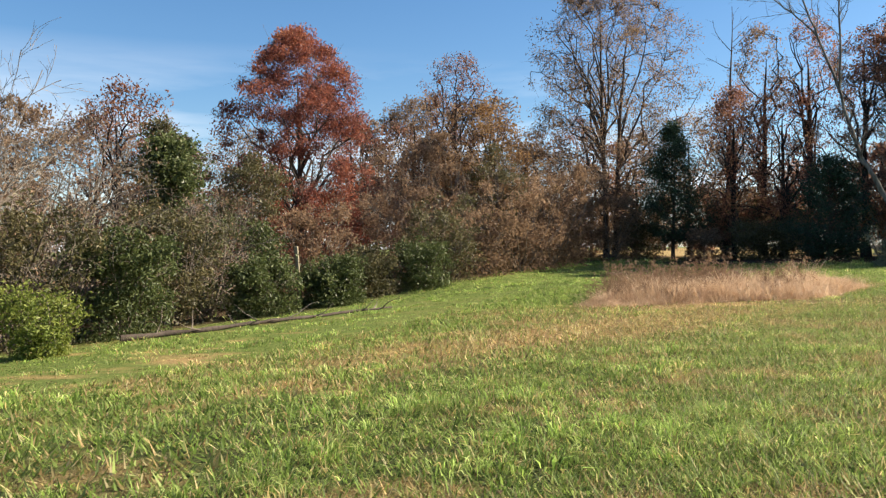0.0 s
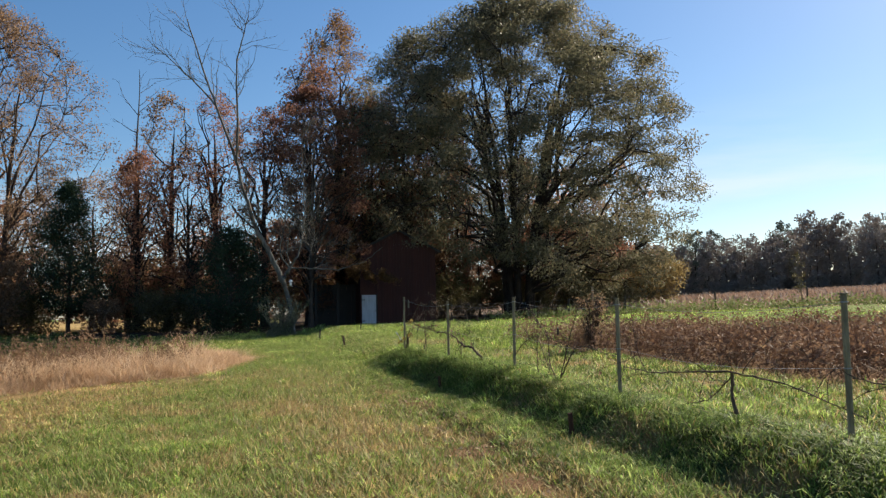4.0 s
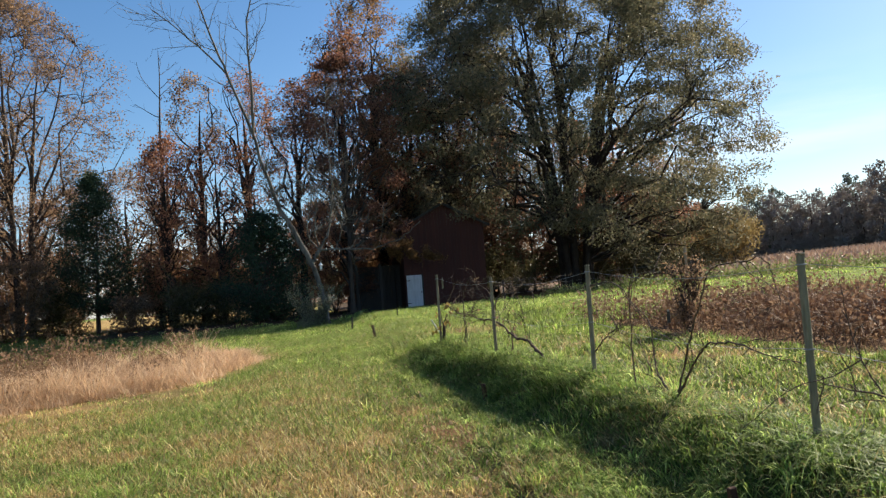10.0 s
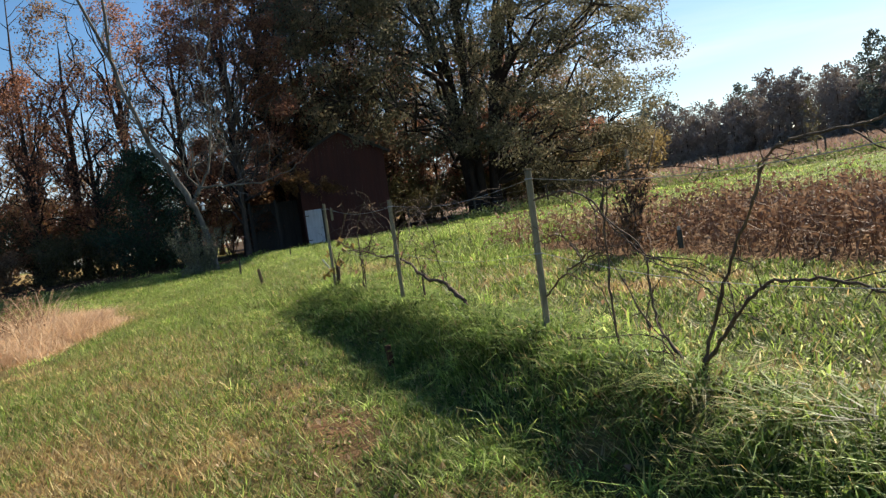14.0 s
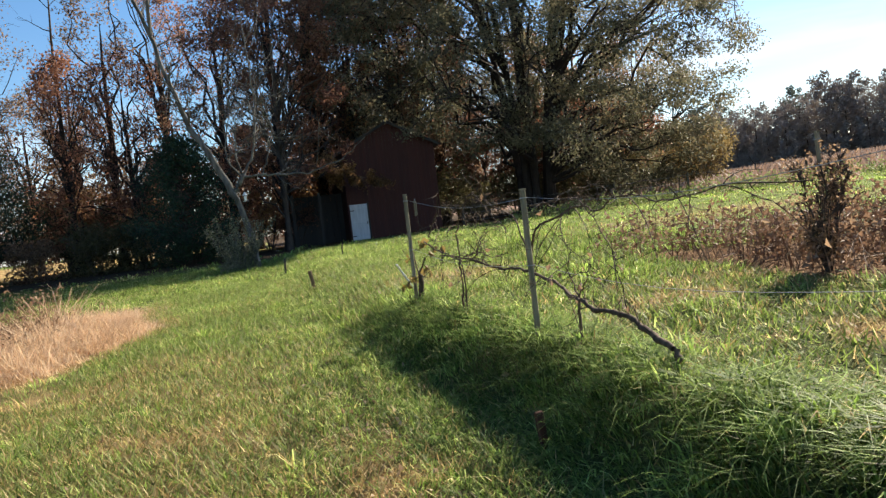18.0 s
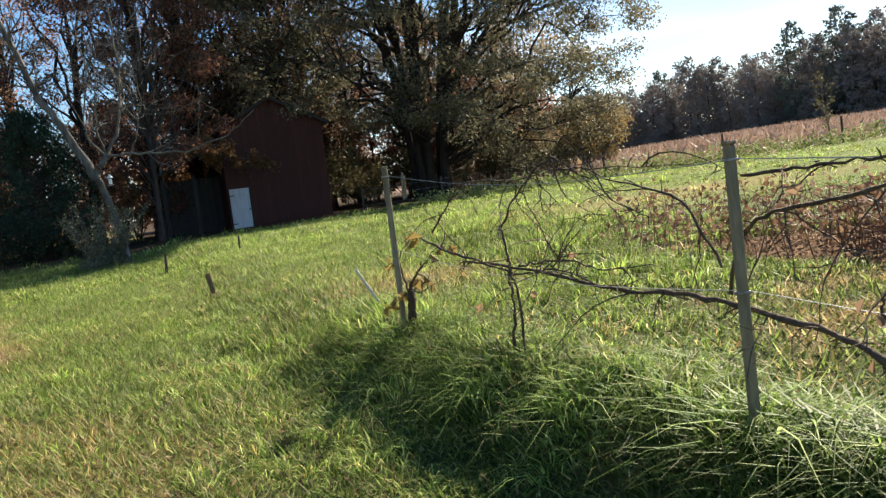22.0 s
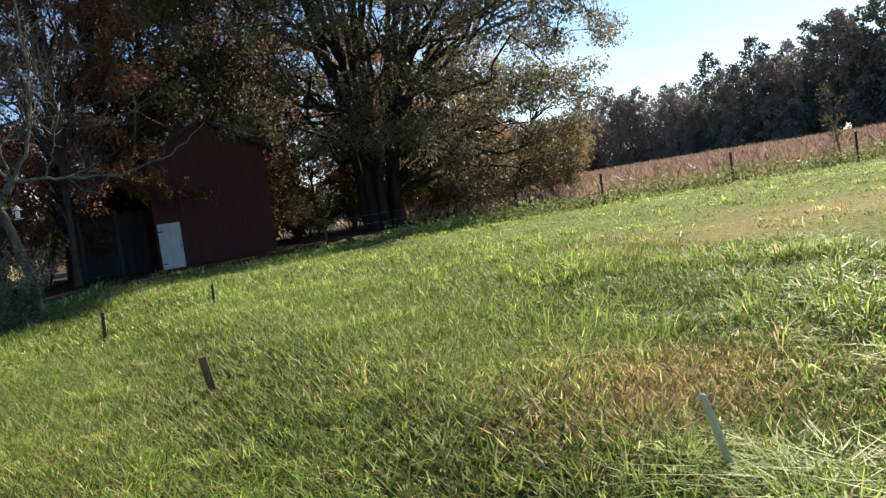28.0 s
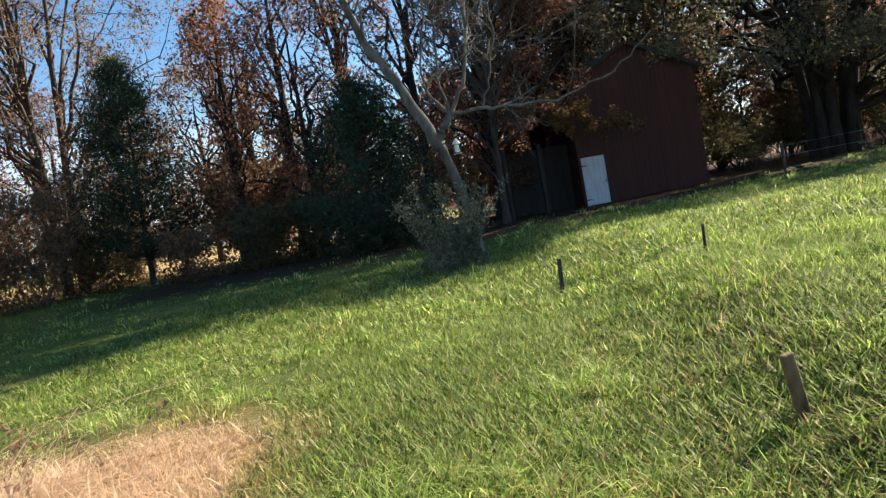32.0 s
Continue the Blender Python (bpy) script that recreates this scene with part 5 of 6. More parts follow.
# ------------------------------------------------------------------ barn
def build_barn():
    barn = tagged(new("barn"), "old dark red wooden barn with a lean-to under the trees", "barn")
    barn.location = (8.2, 63.0, 0.45)
    wide, deep, eave, peak = 5.65, 8.0, 5.7, 7.15
    step = wide / 27

    def roof_z(x):
        return eave + (peak - eave) * (1 - abs(x - wide / 2) / (wide / 2))

    def gable(px, pw, low, y, parent, material):
        z0, z1 = roof_z(px), roof_z(px + pw)
        bm = bmesh.new()
        v = [bm.verts.new(c) for c in ((px, y, low), (px + pw, y, low), (px + pw, y, z1), (px, y, z0), (px, y + 0.03, low), (px + pw, y + 0.03, low), (px + pw, y + 0.03, z1), (px, y + 0.03, z0))]
        for q in ((0, 1, 2, 3), (5, 4, 7, 6), (1, 5, 6, 2), (4, 0, 3, 7), (3, 2, 6, 7), (4, 5, 1, 0)):
            bm.faces.new([v[i] for i in q])
        return part("board", bm, material, parent)

    front = part("front_wall", box_bm(wide, 0.1, eave, (wide / 2, 0.13, eave / 2)), BARNRED, barn)
    for k in range(27):
        px = k * step
        low = 2.55 if px + step > 0.05 and px < 1.22 else 0.0
        gable(px + 0.004, step - 0.008, low, 0.03 + 0.006 * (k % 3), front, BARNRED)
    part("side_wall", box_bm(0.1, deep, eave, (wide - 0.05, deep / 2 + 0.2, eave / 2)), BARNRED, barn)
    part("side_wall", box_bm(0.1, deep, eave, (0.05, deep / 2 + 0.2, eave / 2)), BARNRED, barn)
    part("back_wall", box_bm(wide, 0.1, eave, (wide / 2, deep + 0.2, eave / 2)), BARNRED, barn)
    for sign in (-1, 1):
        a = math.atan2(peak - eave, wide / 2)
        run = math.hypot(wide / 2, peak - eave) + 0.45
        turn = Matrix.Rotation(sign * a, 4, "Y")
        mid = (wide / 2 + sign * run / 2 * math.cos(a), deep / 2 + 0.1, peak + 0.06 - run / 2 * math.sin(a))
        panel = part("roof", box_bm(run, deep + 0.7, 0.05, mid, 0, turn), ROOFTIN, barn)
        part("fascia", box_bm(run, 0.04, 0.16, (mid[0], -0.28, mid[2] - 0.04), 0, turn), BARNGREY, panel)
    # lean-to on the left side
    lean = part("lean_to_roof", box_bm(3.9, deep, 0.06, (-1.75, deep / 2 + 0.4, 4.35), 0, Matrix.Rotation(radians(-22), 4, "Y")), ROOFTIN, barn)
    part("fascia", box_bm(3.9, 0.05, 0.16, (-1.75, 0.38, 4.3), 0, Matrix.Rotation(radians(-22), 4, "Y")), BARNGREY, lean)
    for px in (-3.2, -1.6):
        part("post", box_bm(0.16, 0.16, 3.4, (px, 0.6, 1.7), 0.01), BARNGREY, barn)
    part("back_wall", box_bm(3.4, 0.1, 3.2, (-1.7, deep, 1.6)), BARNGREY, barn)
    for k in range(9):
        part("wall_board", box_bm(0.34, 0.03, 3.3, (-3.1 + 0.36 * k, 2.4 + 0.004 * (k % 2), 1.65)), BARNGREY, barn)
    # white plank door
    door = part("door", box_bm(1.04, 0.05, 2.22, (0.62, 0.0, 1.33), 0.006), DOORWHITE, barn, "weathered white-painted plank door")
    for z in (0.42, 1.33, 2.22):
        part("batten", box_bm(1.0, 0.03, 0.11, (0.62, -0.04, z), 0.004), DOORWHITE, door)
    for z in (0.55, 2.08):
        part("hinge", box_bm(0.26, 0.012, 0.05, (0.2, -0.031, z)), IRON, door)
    part("latch", box_bm(0.06, 0.03, 0.14, (1.07, -0.04, 1.3), 0.004), IRON, door)
    part("door_frame", box_bm(0.1, 0.06, 2.4, (1.2, 0.03, 1.3)), BARNGREY, barn)


build_barn()


# ------------------------------------------------------------------ grape row
POSTS = [(5.24, 8.95, 1.15, 0.0), (5.06, 12.72, 1.2, 0.0), (4.93, 16.5, 1.22, 0.01), (4.69, 20.25, 1.22, 0.0), (4.41, 23.9, 1.35, 0.0)]


def build_post(x, y, high, tilt):
    z = land_z(x, y)
    post = tagged(new("trellis_post"), "slim weathered grey-green post in the grape row", "post", "trellis posts")
    post.matrix_basis = pose(x, y, z - 0.25, math.degrees(tilt) * 0.6, math.degrees(tilt), 0)
    part("stake", box_bm(0.044, 0.038, high + 0.25, (0, 0, (high + 0.25) / 2), 0.007), POSTWOOD, post)
    part("cap", box_bm(0.05, 0.042, 0.015, (0, 0, high + 0.2575), 0.004), POSTWOOD, post, "worn flat post top")
    for h in (0.5, 0.95):
        part("staple", box_bm(0.056, 0.048, 0.01, (0, 0, 0.25 + high * h), 0.002), STEEL, post)
    return post


for p in POSTS:
    build_post(*p)


def build_wire(high):
    rng = np.random.default_rng(int(high * 100))
    line = []
    for (xa, ya, ha, _), (xb, yb, hb, _) in zip(POSTS[:-1], POSTS[1:]):
        for k in range(8):
            s = k / 8
            x, y = xa + (xb - xa) * s, ya + (yb - ya) * s
            z = (land_z(xa, ya) + ha * high) * (1 - s) + (land_z(xb, yb) + hb * high) * s - 0.09 * math.sin(math.pi * s)
            line.append((x + 0.035, y, z))
    x, y, h, _ = POSTS[-1]
    line.append((x + 0.035, y, land_z(x, y) + h * high))
    pts = np.array([line])
    v, f = tubes(pts, np.full((1, len(line)), 0.002), 4, rng)
    tagged(part_np("trellis_wire", v, [f], STEEL), "sagging wire strung along the grape row", "wire", "trellis wires")


build_wire(0.5)
build_wire(0.95)


def row_slope(y):
    return float(row_x(y + 0.5) - row_x(y - 0.5))


def build_vine(y, seed, trunks, arms, canes=7, leafy=0, leaf=BROWN, leaf_size=0.065, label="leafless dark grapevine with gnarled arms and thin canes", off=0.03, reach=1.0):
    """A grapevine on the row. trunks and arms: thickness and points (along the row, height)."""
    rng = np.random.default_rng(seed)
    x = float(row_x(y)) + off
    z = land_z(x, y)
    vine = tagged(new("grapevine"), label, "grapevine", "grapevines")
    vine.location = (x, y, z - 0.04)
    lean = row_slope(y)

    def bar(line, thick, tip):
        p = np.array([(lean * d, d, h) for d, h in line], dtype=float)
        s = np.linspace(0, len(p) - 1, 5 * len(p))
        q = np.stack([np.interp(s, np.arange(len(p)), p[:, k]) for k in range(3)], 1)
        for _ in range(2):
            q[1:-1] = (q[:-2] + 2 * q[1:-1] + q[2:]) / 4
        q += np.cumsum(rng.normal(size=q.shape), 0) * 0.0025 + rng.normal(size=q.shape) * 0.004
        r = np.linspace(thick, tip, len(q)) * rng.uniform(0.78, 1.3, len(q))
        return q[None], r[None]

    ends = []
    for thick, line in trunks:
        p, r = bar(line, thick, thick * 0.7)
        v, f = tubes(p, r, 8, rng)
        part_np("trunk", v, [f], VINEBARK, vine, smooth=True)
    for thick, line in arms:
        p, r = bar(line, thick * 0.85, thick * 0.3)
        v, f = tubes(p, r, 7, rng)
        arm = part_np("arm", v, [f], VINEBARK, vine, smooth=True)
        count = max(2, int(0.62 * canes * np.linalg.norm(np.diff(p[0], axis=0), axis=1).sum()))
        who, t, at, way, rr = sprout(rng, p, r, count, 0.08, 1.0, 35, 95)
        way = way + rng.normal(size=way.shape) * 0.45
        way[:, 0] *= 0.55
        way[:, 2] = np.where(at[:, 2] > 0.8, -0.5, 1) * np.abs(way[:, 2]) * rng.choice([1, 1, -0.8], len(way)) + 0.1
        c, cr = grow(rng, at, way, reach * rng.uniform(0.15, 0.85, count), np.full(count, 0.0046), 0.002, 10, 0.15, -0.1)
        for k in range(count):
            w2, t2, at2, way2, r2 = sprout(rng, c[k:k + 1], cr[k:k + 1], 3, 0.25, 0.95, 30, 75)
            s, sr = grow(rng, at2, way2, rng.uniform(0.04, 0.2, len(t2)), np.full(len(t2), 0.003), 0.0016, 4, 0.25, 0)
            v, f = joined([tubes(c[k:k + 1], cr[k:k + 1], 4, rng), tubes(s, sr, 3, rng)])
            part_np("cane", v, f, VINEBARK, arm)
        count = max(3, int(14 * np.linalg.norm(np.diff(p[0], axis=0), axis=1).sum()))
        who, t, at, way, rr = sprout(rng, p, r, count, 0.05, 1.0, 40, 95)
        w, wr = grow(rng, at, way, rng.uniform(0.02, 0.09, count), np.full(count, 0.004), 0.0022, 3, 0.25, 0)
        v, f = tubes(w, wr, 3, rng)
        tagged(part_np("spur_growth", v, [f], VINEBARK, arm, "short stubby side spurs"), kind="stuff")
        ends.append(c)
    if leafy:
        c = spread_points(rng, np.concatenate(ends), leafy, 0.3) + rng.normal(size=(leafy, 3)) * 0.03
        for k in range(leafy):
            v, f = leaves(c[k:k + 1], np.array([leaf_size]), rng, 0.9, 0.7)
            part_np("leaf", v, [f], leaf, vine)
    return vine


build_vine(6.6, 601, [(0.022, [(0, 0), (0.1, 0.3), (0.05, 0.55)])], [(0.014, [(0.05, 0.5), (0.8, 0.62), (1.8, 0.5), (2.4, 0.55)]), (0.012, [(0.05, 0.55), (-0.8, 0.7), (-1.6, 0.6)])], 5)
build_vine(10.4, 602, [(0.02, [(0, 0), (0.12, 0.3), (0.1, 0.5)])], [(0.013, [(0.1, 0.5), (0.9, 0.45), (1.7, 0.4), (2.3, 0.45)]), (0.012, [(0.1, 0.5), (-0.7, 0.45), (-1.6, 0.25)]), (0.008, [(0.1, 0.45), (0.5, 0.2), (1.3, 0.05)]), (0.006, [(1.75, 0.42), (1.98, 0.75), (2.03, 1.12)])], 5, 5)
build_vine(14.63, 603, [(0.014, [(0, 0), (-0.02, 0.06), (0.0, 0.1)])],
           [(0.012, [(0.01, 0.11), (-0.21, 0.31), (-0.39, 0.48), (-0.58, 0.59), (-0.81, 0.61), (-1.11, 0.59), (-1.32, 0.54), (-1.52, 0.51), (-1.74, 0.5)]),
            (0.0105, [(0.01, 0.13), (-0.15, 0.41), (-0.33, 0.71), (-0.52, 0.92), (-0.63, 1.12), (-0.77, 1.19), (-1.14, 1.19), (-1.35, 1.24), (-1.44, 1.16), (-1.5, 1.01), (-1.58, 0.86)]),
            (0.011, [(0.21, 0.12), (0.39, 0.25), (0.46, 0.41), (0.45, 0.71), (0.98, 0.95), (1.02, 1.04)]),
            (0.006, [(0.49, 0.26), (0.77, 0.59), (1.01, 0.83)]),
            (0.008, [(1.1, 0.04), (0.71, 0.09), (0.34, 0.16), (0.21, 0.12)])], 3, 0)
build_vine(15.52, 604, [(0.008, [(-0.01, 0.04), (0.02, 0.16), (0.02, 0.55), (0.0, 0.91), (-0.05, 1.17)])],
           [(0.009, [(1.01, 0.33), (0.74, 0.48), (0.5, 0.58), (0.22, 0.66), (-0.06, 0.7), (0.01, 0.59)]), (0.007, [(0.47, 0.75), (0.35, 0.63), (0.15, 0.57), (0.01, 0.57)]),
            (0.0085, [(1.05, 1.07), (0.73, 1.08), (0.34, 1.09), (0.13, 1.03), (-0.01, 0.96), (-0.18, 0.81), (-0.33, 0.73), (-0.47, 0.66), (-0.6, 0.61), (-1.02, 0.54)]),
            (0.0085, [(0.0, 0.94), (-0.04, 1.03), (-0.21, 1.11), (-0.37, 1.15), (-0.64, 1.14), (-1.12, 1.08)])], 5, 3, reach=1.2)
build_vine(18.31, 605, [(0.026, [(0, -0.02), (-0.02, 0.1), (0.0, 0.19)])],
           [(0.025, [(0.0, 0.19), (0.29, 0.26), (0.43, 0.33), (0.67, 0.36), (0.95, 0.34), (1.1, 0.4), (1.34, 0.44), (1.64, 0.51), (2.08, 0.57), (2.39, 0.61), (2.88, 0.59), (3.61, 0.66), (4.58, 0.68)]),
            (0.0115, [(2.08, 0.61), (1.98, 0.91), (1.73, 0.99), (1.4, 1.02), (1.18, 1.09), (0.98, 1.1), (0.82, 1.05), (0.6, 1.14), (0.37, 1.14), (-0.01, 1.06), (-0.61, 1.12), (-1.21, 1.08)]),
            (0.008, [(1.94, 1.11), (1.63, 1.12), (1.31, 1.13), (1.04, 1.13), (0.8, 0.95), (0.65, 0.82), (0.52, 0.69)]), (0.007, [(1.05, 1.12), (0.94, 1.22), (0.74, 1.22), (0.55, 1.16), (0.09, 1.2), (-0.41, 1.04)]), (0.008, [(2.1, 0.73), (2.31, 1.04), (2.95, 1.18), (3.13, 1.32)])], 4.5, 6, reach=1.0)
build_vine(19.53, 606, [(0.012, [(0, 0), (0.02, 0.25), (0.0, 0.42)])], [(0.008, [(0, 0.4), (0.15, 0.58), (0.1, 0.72)]), (0.007, [(0, 0.42), (-0.16, 0.55), (-0.22, 0.7)])], 10, 12, BROWN, 0.06, reach=0.6)
build_vine(22.2, 607, [(0.011, [(0.07, 0.04), (0.0, 0.37), (0.0, 0.57), (0.02, 0.71)]), (0.009, [(-0.08, 0.04), (-0.06, 0.47), (0.0, 0.57)])],
           [(0.0105, [(1.27, 0.8), (0.94, 0.73), (0.57, 0.68), (0.17, 0.64), (-0.2, 0.59), (-0.58, 0.64), (-0.95, 0.56), (-1.6, 0.54)]), (0.009, [(0.02, 0.71), (0.08, 0.89), (-0.05, 1.0), (-0.26, 1.15), (-0.58, 1.3), (-0.74, 1.26), (-0.98, 1.08), (-1.4, 0.94)]),
            (0.008, [(1.04, 0.85), (0.78, 1.03), (0.5, 1.19), (0.18, 1.18), (-0.26, 1.16), (-0.63, 1.2), (-0.99, 1.18), (-1.7, 1.14)]),
            (0.008, [(-0.1, 0.64), (-0.38, 0.67), (-0.67, 0.7), (-0.96, 0.65), (-1.4, 0.7)]), (0.005, [(0.57, 0.7), (0.7, 0.53), (0.8, 0.24)])], 6.5, 5, reach=0.85)
build_vine(23.84, 608, [(0.04, [(0, 0), (-0.02, 0.2), (0.0, 0.34)])],
           [(0.012, [(0, 0.32), (0.08, 0.5), (0.1, 0.66)]), (0.018, [(0, 0.34), (-0.16, 0.5), (-0.4, 0.6)]), (0.01, [(-0.05, 0.38), (-0.25, 0.36), (-0.45, 0.42)])],
           9, 34, WILT, 0.1, "stubby vine stump with wilting yellow and brown leaves", reach=0.35)


def build_tag(x, y, top, long, wide, strips, material, label):
    tag = tagged(new("wire_tag"), label, "tag")
    tag.location = (x, y, top)
    part("hook", box_bm(wide * 0.6, 0.006, 0.03, (0, 0, 0.0), 0.001), STEEL, tag)
    for k in range(strips):
        part("strip", box_bm(wide, 0.008, long * (1 - 0.08 * k), ((k - (strips - 1) / 2) * wide * 1.25, 0.004 * k, -long / 2 - 0.005), 0.002), material, tag)


build_tag(4.49, 23.71, 1.86, 0.19, 0.016, 2, POSTWOOD, "pair of grey strips hanging from the top wire")
build_tag(5.05, 14.75, 1.28, 0.1, 0.03, 1, DARKPOST, "small black clip hanging on a vine cane")


# ------------------------------------------------------------------ bare leaning tree with the bird feeder
def build_leaning_tree():
    rng = np.random.default_rng(700)
    top = tagged(new("leaning_tree"), "pale-barked leaning bare tree with crooked limbs", "tree")
    x, y = 2.55, 44.6
    top.location = (x, y, land_z(x, y) - 0.05)

    def limb(name, line, r0, r1, parent, bark=PALE_BARK, twigs=10):
        pts = np.array(line, dtype=float)
        s = np.linspace(0, len(pts) - 1, 4 * len(pts))
        p = np.stack([np.interp(s, np.arange(len(pts)), pts[:, k]) for k in range(3)], 1)
        p[1:-1] = (p[:-2] + 2 * p[1:-1] + p[2:]) / 4
        p += rng.normal(size=p.shape) * 0.02
        r = np.linspace(r0, r1, len(p))
        v, f = tubes(p[None], r[None], 9, rng)
        ob = part_np(name, v, [f], bark, parent, smooth=True)
        if twigs:
            who, t, at, way, rr = sprout(rng, p[None], r[None], twigs, 0.3, 1.0, 30, 70)
            a, ar = grow(rng, at, way, rng.uniform(0.6, 2.4, len(t)), np.minimum(rr * 0.5, 0.035), 0.008, 7, 0.17, 0.07)
            w2, t2, at2, way2, r2 = sprout(rng, a, ar, 5, 0.2, 1.0, 25, 60)
            b, br = grow(rng, at2, way2, rng.uniform(0.3, 1.1, len(t2)), np.minimum(r2 * 0.7, 0.014), 0.005, 5, 0.18, 0.05)
            v, f = joined([tubes(a, ar, 5, rng), tubes(b, br, 3, rng)])
            tagged(part_np("twig_spray", v, f, bark, ob), kind="stuff")
        return ob

    limb("trunk", [(0, 0, 0), (0.0, 0, 0.7), (-0.1, 0, 1.3), (-0.28, 0, 2.1), (-0.5, 0, 2.75), (-0.35, 0, 3.1), (-0.12, 0, 3.4)], 0.125, 0.088, top, twigs=0)
    limb("limb", [(-0.5, 0, 2.75), (-0.85, 0.1, 3.6), (-1.35, 0.2, 4.6), (-1.75, 0.3, 5.3), (-2.4, 0.4, 7.3), (-2.7, 0.4, 8.8), (-3.7, 0.4, 11.6), (-4.4, 0.5, 13.6), (-5.1, 0.6, 16.0)], 0.133, 0.028, top, twigs=33)
    limb("limb", [(-2.7, 0.4, 8.8), (-2.65, 0.3, 11.0), (-2.7, 0.2, 13.9), (-2.1, 0.3, 16.2)], 0.070, 0.020, top, twigs=21)
    limb("limb", [(-3.7, 0.4, 11.6), (-5.0, 0.4, 13.0), (-6.7, 0.3, 14.5)], 0.047, 0.016, top, twigs=15)
    limb("limb", [(-0.12, 0, 3.4), (0.6, -0.1, 3.38), (1.2, -0.1, 3.33), (2.4, -0.3, 3.3), (3.6, -0.4, 3.7), (4.4, -0.4, 4.4)], 0.047, 0.012, top, twigs=5)
    limb("limb", [(-0.12, 0, 3.4), (0.3, 0.1, 4.1), (0.5, 0.2, 5.0), (0.62, 0.2, 6.6), (0.5, 0.2, 8.8), (0.6, 0.2, 10.6)], 0.051, 0.012, top, twigs=34)
    limb("limb", [(-0.12, 0, 3.4), (-0.3, -0.2, 4.2), (-0.15, -0.3, 5.2), (-0.35, -0.3, 6.2)], 0.036, 0.01, top, twigs=20)
    limb("limb", [(0.6, -0.1, 3.38), (0.85, -0.2, 4.1), (1.1, -0.2, 4.9), (1.0, -0.3, 5.8)], 0.026, 0.009, top, twigs=16)
    limb("limb", [(-0.12, 0, 3.4), (-0.5, 0, 3.8), (-0.65, 0, 4.4), (-0.3, 0.1, 6.0), (-0.5, 0.1, 7.5)], 0.039, 0.012, top, twigs=15)
    return top


build_leaning_tree()

def build_trunk_bush(x, y):
    """A fan of straight slim stems, leafed along their upper halves."""
    rng = np.random.default_rng(710)
    bush = tagged(new("trunk_bush"), "grey-green bush of straight stems at the foot of the leaning tree", "bush")
    bush.location = (x, y, land_z(x, y) - 0.05)
    n = 70
    a = rng.uniform(0, 2 * np.pi, n)
    out = 0.7 * np.sqrt(rng.uniform(0, 1, n))
    start = np.stack([0.3 * out * np.cos(a), 0.3 * out * np.sin(a), np.zeros(n)], 1)
    pts, rad = grow(rng, start, np.stack([np.cos(a) * out, np.sin(a) * out, np.ones(n)], 1), rng.uniform(1.1, 2.3, n), np.full(n, 0.012), 0.004, 7, 0.035, 0.02)
    for k in range(n):
        v, f = tubes(pts[k:k + 1], rad[k:k + 1], 4, rng)
        part_np("stem", v, [f], PALE_BARK, bush)
    m = 4300
    low = m // 3
    c = spread_points(rng, pts, m, 0.25) + rng.normal(size=(m, 3)) * 0.045
    b = rng.uniform(0, 2 * np.pi, low)
    r = 0.75 * np.sqrt(rng.uniform(0, 1, low))
    c[:low] = np.stack([r * np.cos(b), r * np.sin(b), 0.75 * rng.uniform(0, 1, low) ** 1.4 * (1.1 - r)], 1)
    v, f = leaves(c, np.full(m, 0.085), rng, 0.0, 0.5)
    tagged(part_np("foliage", v, [f], SAGE, bush), kind="stuff")


build_trunk_bush(1.95, 44.2)


def build_feeder():
    feeder = tagged(new("bird_feeder"), "small white bird feeder hung from a branch", "bird feeder")
    feeder.location = (2.42, 44.2, land_z(2.4, 44.2))
    feeder.scale = (0.62, 0.62, 1.0)
    part("seed_box", box_bm(0.16, 0.16, 0.16, (0, 0, 2.55), 0.01), WHITE, feeder)
    bm = bmesh.new()
    bmesh.ops.create_cone(bm, cap_ends=True, segments=12, radius1=0.17, radius2=0.02, depth=0.12)
    bmesh.ops.translate(bm, vec=(0, 0, 2.71), verts=bm.verts)
    part("roof", bm, WHITE, feeder)
    part("perch", box_bm(0.3, 0.3, 0.015, (0, 0, 2.44), 0.003), WHITE, feeder)
    part("hanger", box_bm(0.012, 0.012, 0.75, (0, 0, 3.13)), IRON, feeder)


build_feeder()


# ------------------------------------------------------------------ small stakes and posts
def build_stake(x, y, high, wide, tilt_x, tilt_y, material, label, aim=None):
    z = land_z(x, y)
    ob = part("garden_stake", box_bm(wide, wide * 0.6, high + 0.2, (0, 0, (high + 0.2) / 2 - 0.2), 0.006), material)
    ob.matrix_basis = pose(x, y, z, tilt_x, tilt_y, 15)
    if aim:
        ob.matrix_basis = Matrix.Translation((x, y, z)) @ Vector(aim).to_track_quat("Z", "Y").to_matrix().to_4x4()
    tagged(ob, label, "stake", "meadow stakes")


build_stake(4.75, 35.6, 0.35, 0.035, 0, 3, DARKPOST, "short thin dark stake in the grass")
build_stake(3.28, 37.2, 0.46, 0.055, 0, 3, DARKPOST, "short dark wooden stake in the grass")
build_stake(3.6, 30.6, 0.36, 0.07, 0, -9, STAKEWOOD, "short weathered board stake in the grass")
build_stake(4.7, 25.4, 0.54, 0.034, 0, 0, WHITE, "leaning white marker stake at the row's end", (-0.31, -0.17, 0.5))
build_stake(4.2, 18.92, 0.27, 0.058, 0, -5, REDWOOD, "short reddish-brown board stake at the foot of the bank")
build_stake(4.28, 12.36, 0.27, 0.055, 0, -5, REDWOOD, "short reddish-brown board stake at the foot of the bank")


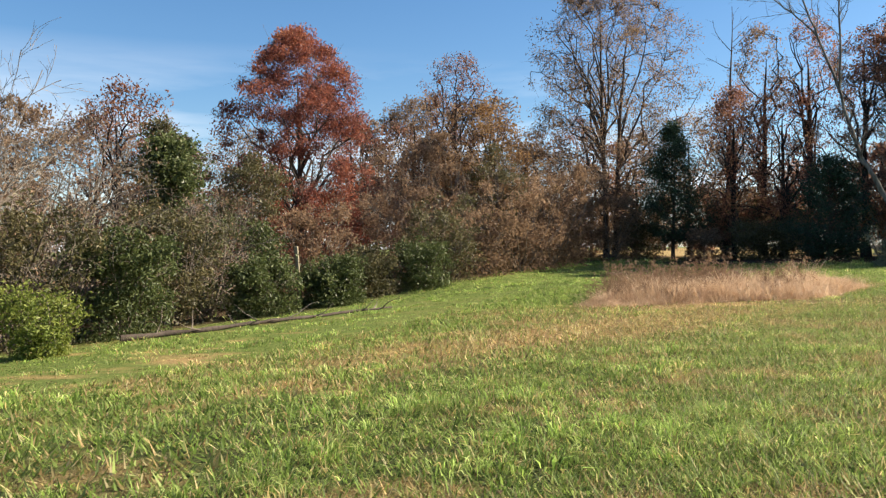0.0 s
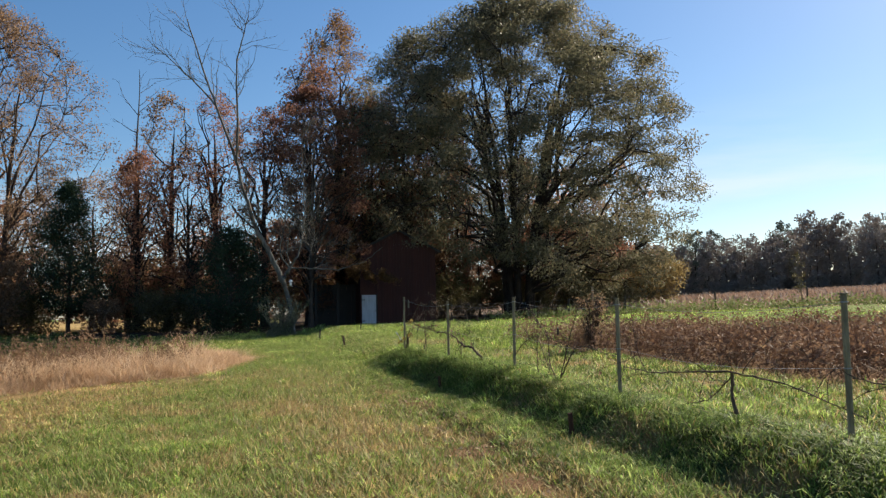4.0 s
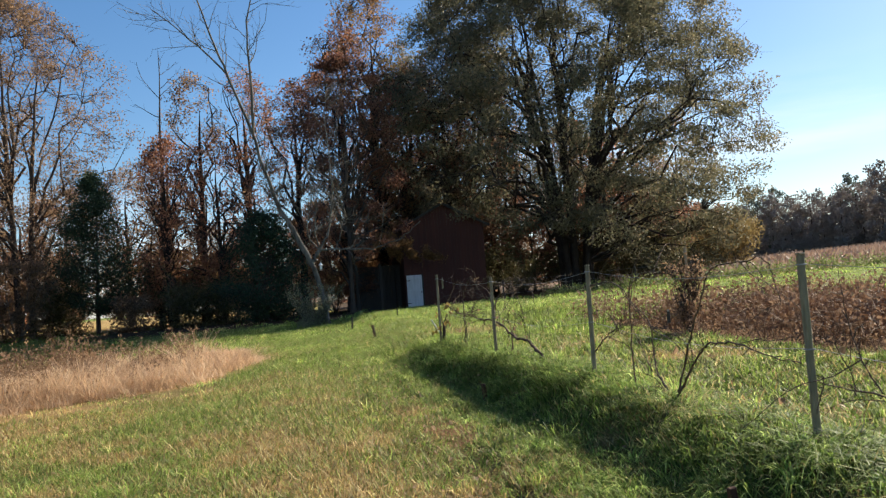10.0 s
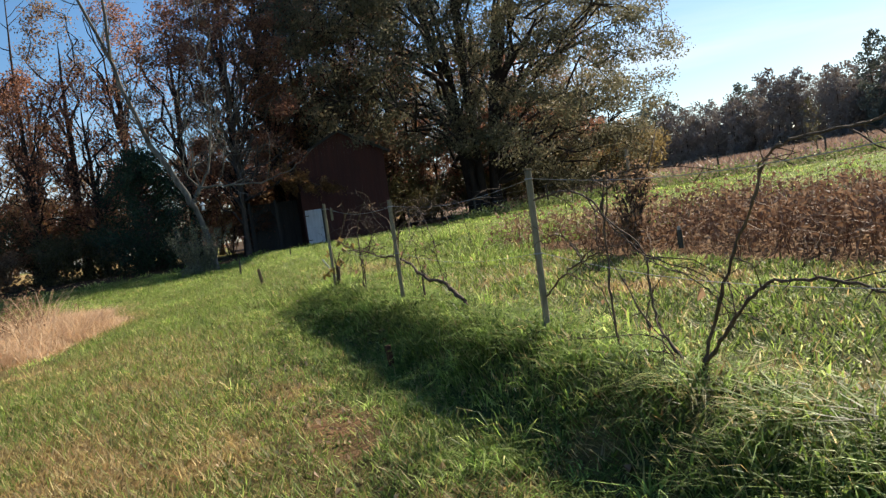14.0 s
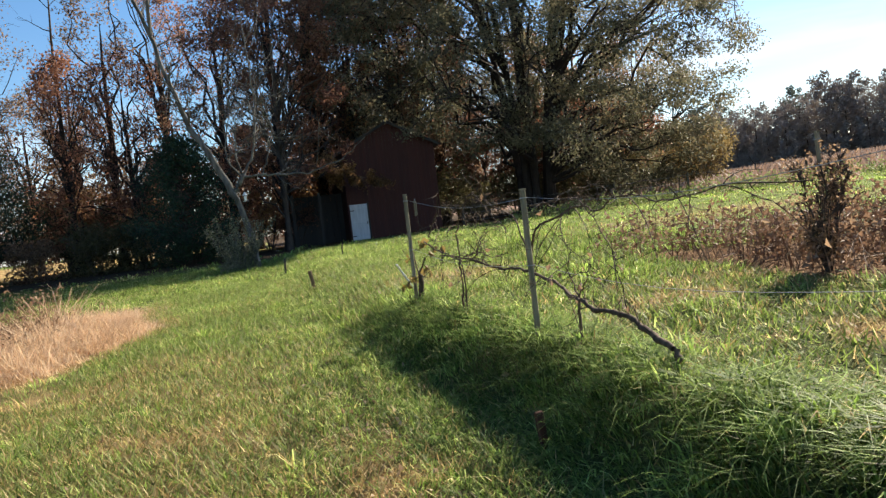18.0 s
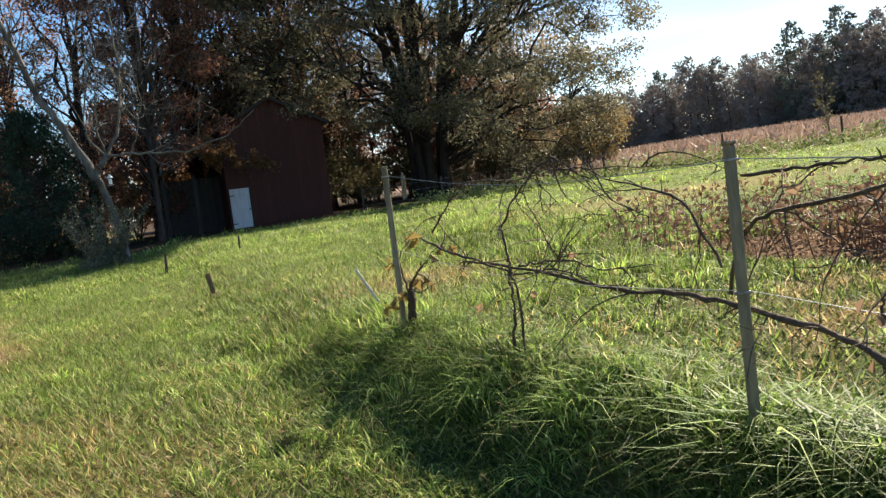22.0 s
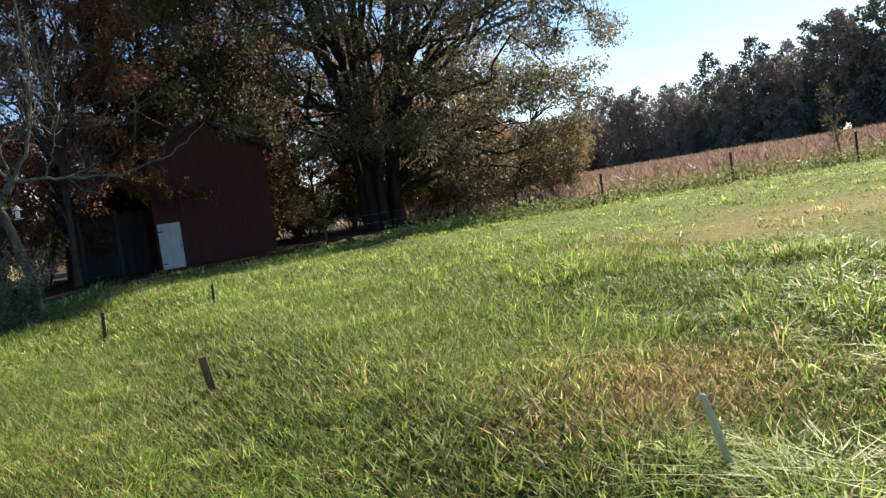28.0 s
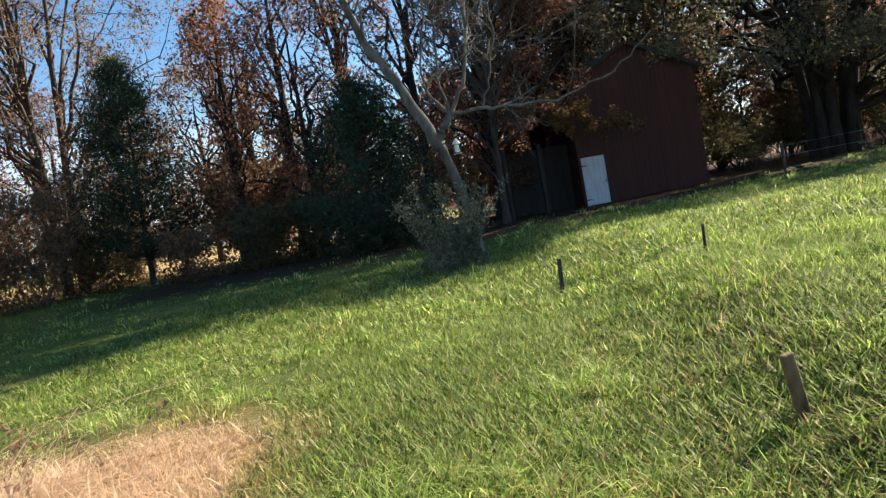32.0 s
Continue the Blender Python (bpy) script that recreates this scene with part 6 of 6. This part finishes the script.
def build_fence():
    fence = tagged(new("wire_fence"), "low wire fence on thin posts along the fallow field", "fence")
    rng = np.random.default_rng(800)
    xs = np.array([12.0, 15.0, 18.2, 21.1, 25.6, 30.0, 34.5, 39.0, 43.5, 48.0, 53.0, 58.0])
    tops = []
    for x in xs:
        y = float(fence_y(x))
        z = land_z(x, y)
        part("post", box_bm(0.07, 0.07, 1.2, (x, y, z + 0.5), 0.01), DARKPOST, fence)
        tops.append((x, y, z))
    for h in (0.35, 0.7, 1.0):
        pts = np.array([[(x, y, z + h) for x, y, z in tops]])
        v, f = tubes(pts, np.full((1, len(tops)), 0.004), 4, rng)
        part_np("wire", v, [f], STEEL, fence)


build_fence()


def build_fence_post(x, y, high, tilt, label):
    ob = part("fence_post", box_bm(0.16, 0.14, high, (0, 0, high / 2 - 0.1), 0.02), POSTWOOD)
    ob.matrix_basis = pose(x, y, land_z(x, y), 0, tilt, 20)
    tagged(ob, label, "post")


build_fence_post(-21.2, 29.2, 2.8, -4, "leaning weathered fence post standing out of the bushes")
build_fence_post(-20.9, 33.7, 2.55, 2, "old fence post half hidden by bushes")


def build_log():
    rng = np.random.default_rng(900)
    line = np.array([(-20.4, 18.6), (-19.3, 20.6), (-18.2, 23.0), (-17.2, 25.4), (-16.0, 27.9)])
    t = np.linspace(0, 4, 26)
    x, y = np.interp(t, range(5), line[:, 0]), np.interp(t, range(5), line[:, 1])
    drift = np.cumsum(rng.normal(size=(26, 2)), 0) * 0.02
    pts = np.stack([x + drift[:, 0], y, land(x, y) + 0.12 - 0.015 * t + 0.5 * drift[:, 1].clip(-0.1, 0.1)], 1)[None]
    v, f = tubes(pts, (np.linspace(0.1, 0.04, 26) * rng.uniform(0.75, 1.25, 26))[None], 9, rng)
    log = tagged(new("fallen_log"), "long thin fallen trunk lying along the thicket", "log")
    part_np("trunk", v, [f], BARK, log, smooth=True)
    for k in range(14):
        s = np.array([pts[0, rng.integers(2, 26)]])
        p, r = grow(rng, s, np.array([[rng.normal(), rng.normal(), 0.6]]), np.array([rng.uniform(0.4, 1.5)]), np.array([0.03]), 0.006, 6, 0.15, 0)
        v, f = tubes(p, r, 5, rng)
        part_np("branch", v, [f], TWIG, log)


build_log()

shrub("weed_clump", "tall clump of dead brown weeds round an old post", 8.5, 21.6, 1.35, 0.28, BROWN, BARK, 910, 1500, 0.05, stems=13, category="weeds", stem_spread=0.3, fuzz=0.09, limbs=5, twigs=4, sprays=2)
build_post(8.62, 21.75, 1.5, 0.0)
tree("sapling", "thin young tree with sparse pale leaves beyond the fence", "tree", 30.5, 43.5, 3.2, 0.8, OLIVE, TWIG, 920, 240, 0.11, clear=0.25, limbs=14, twigs=3, sprays=0, fuzz=0.1)
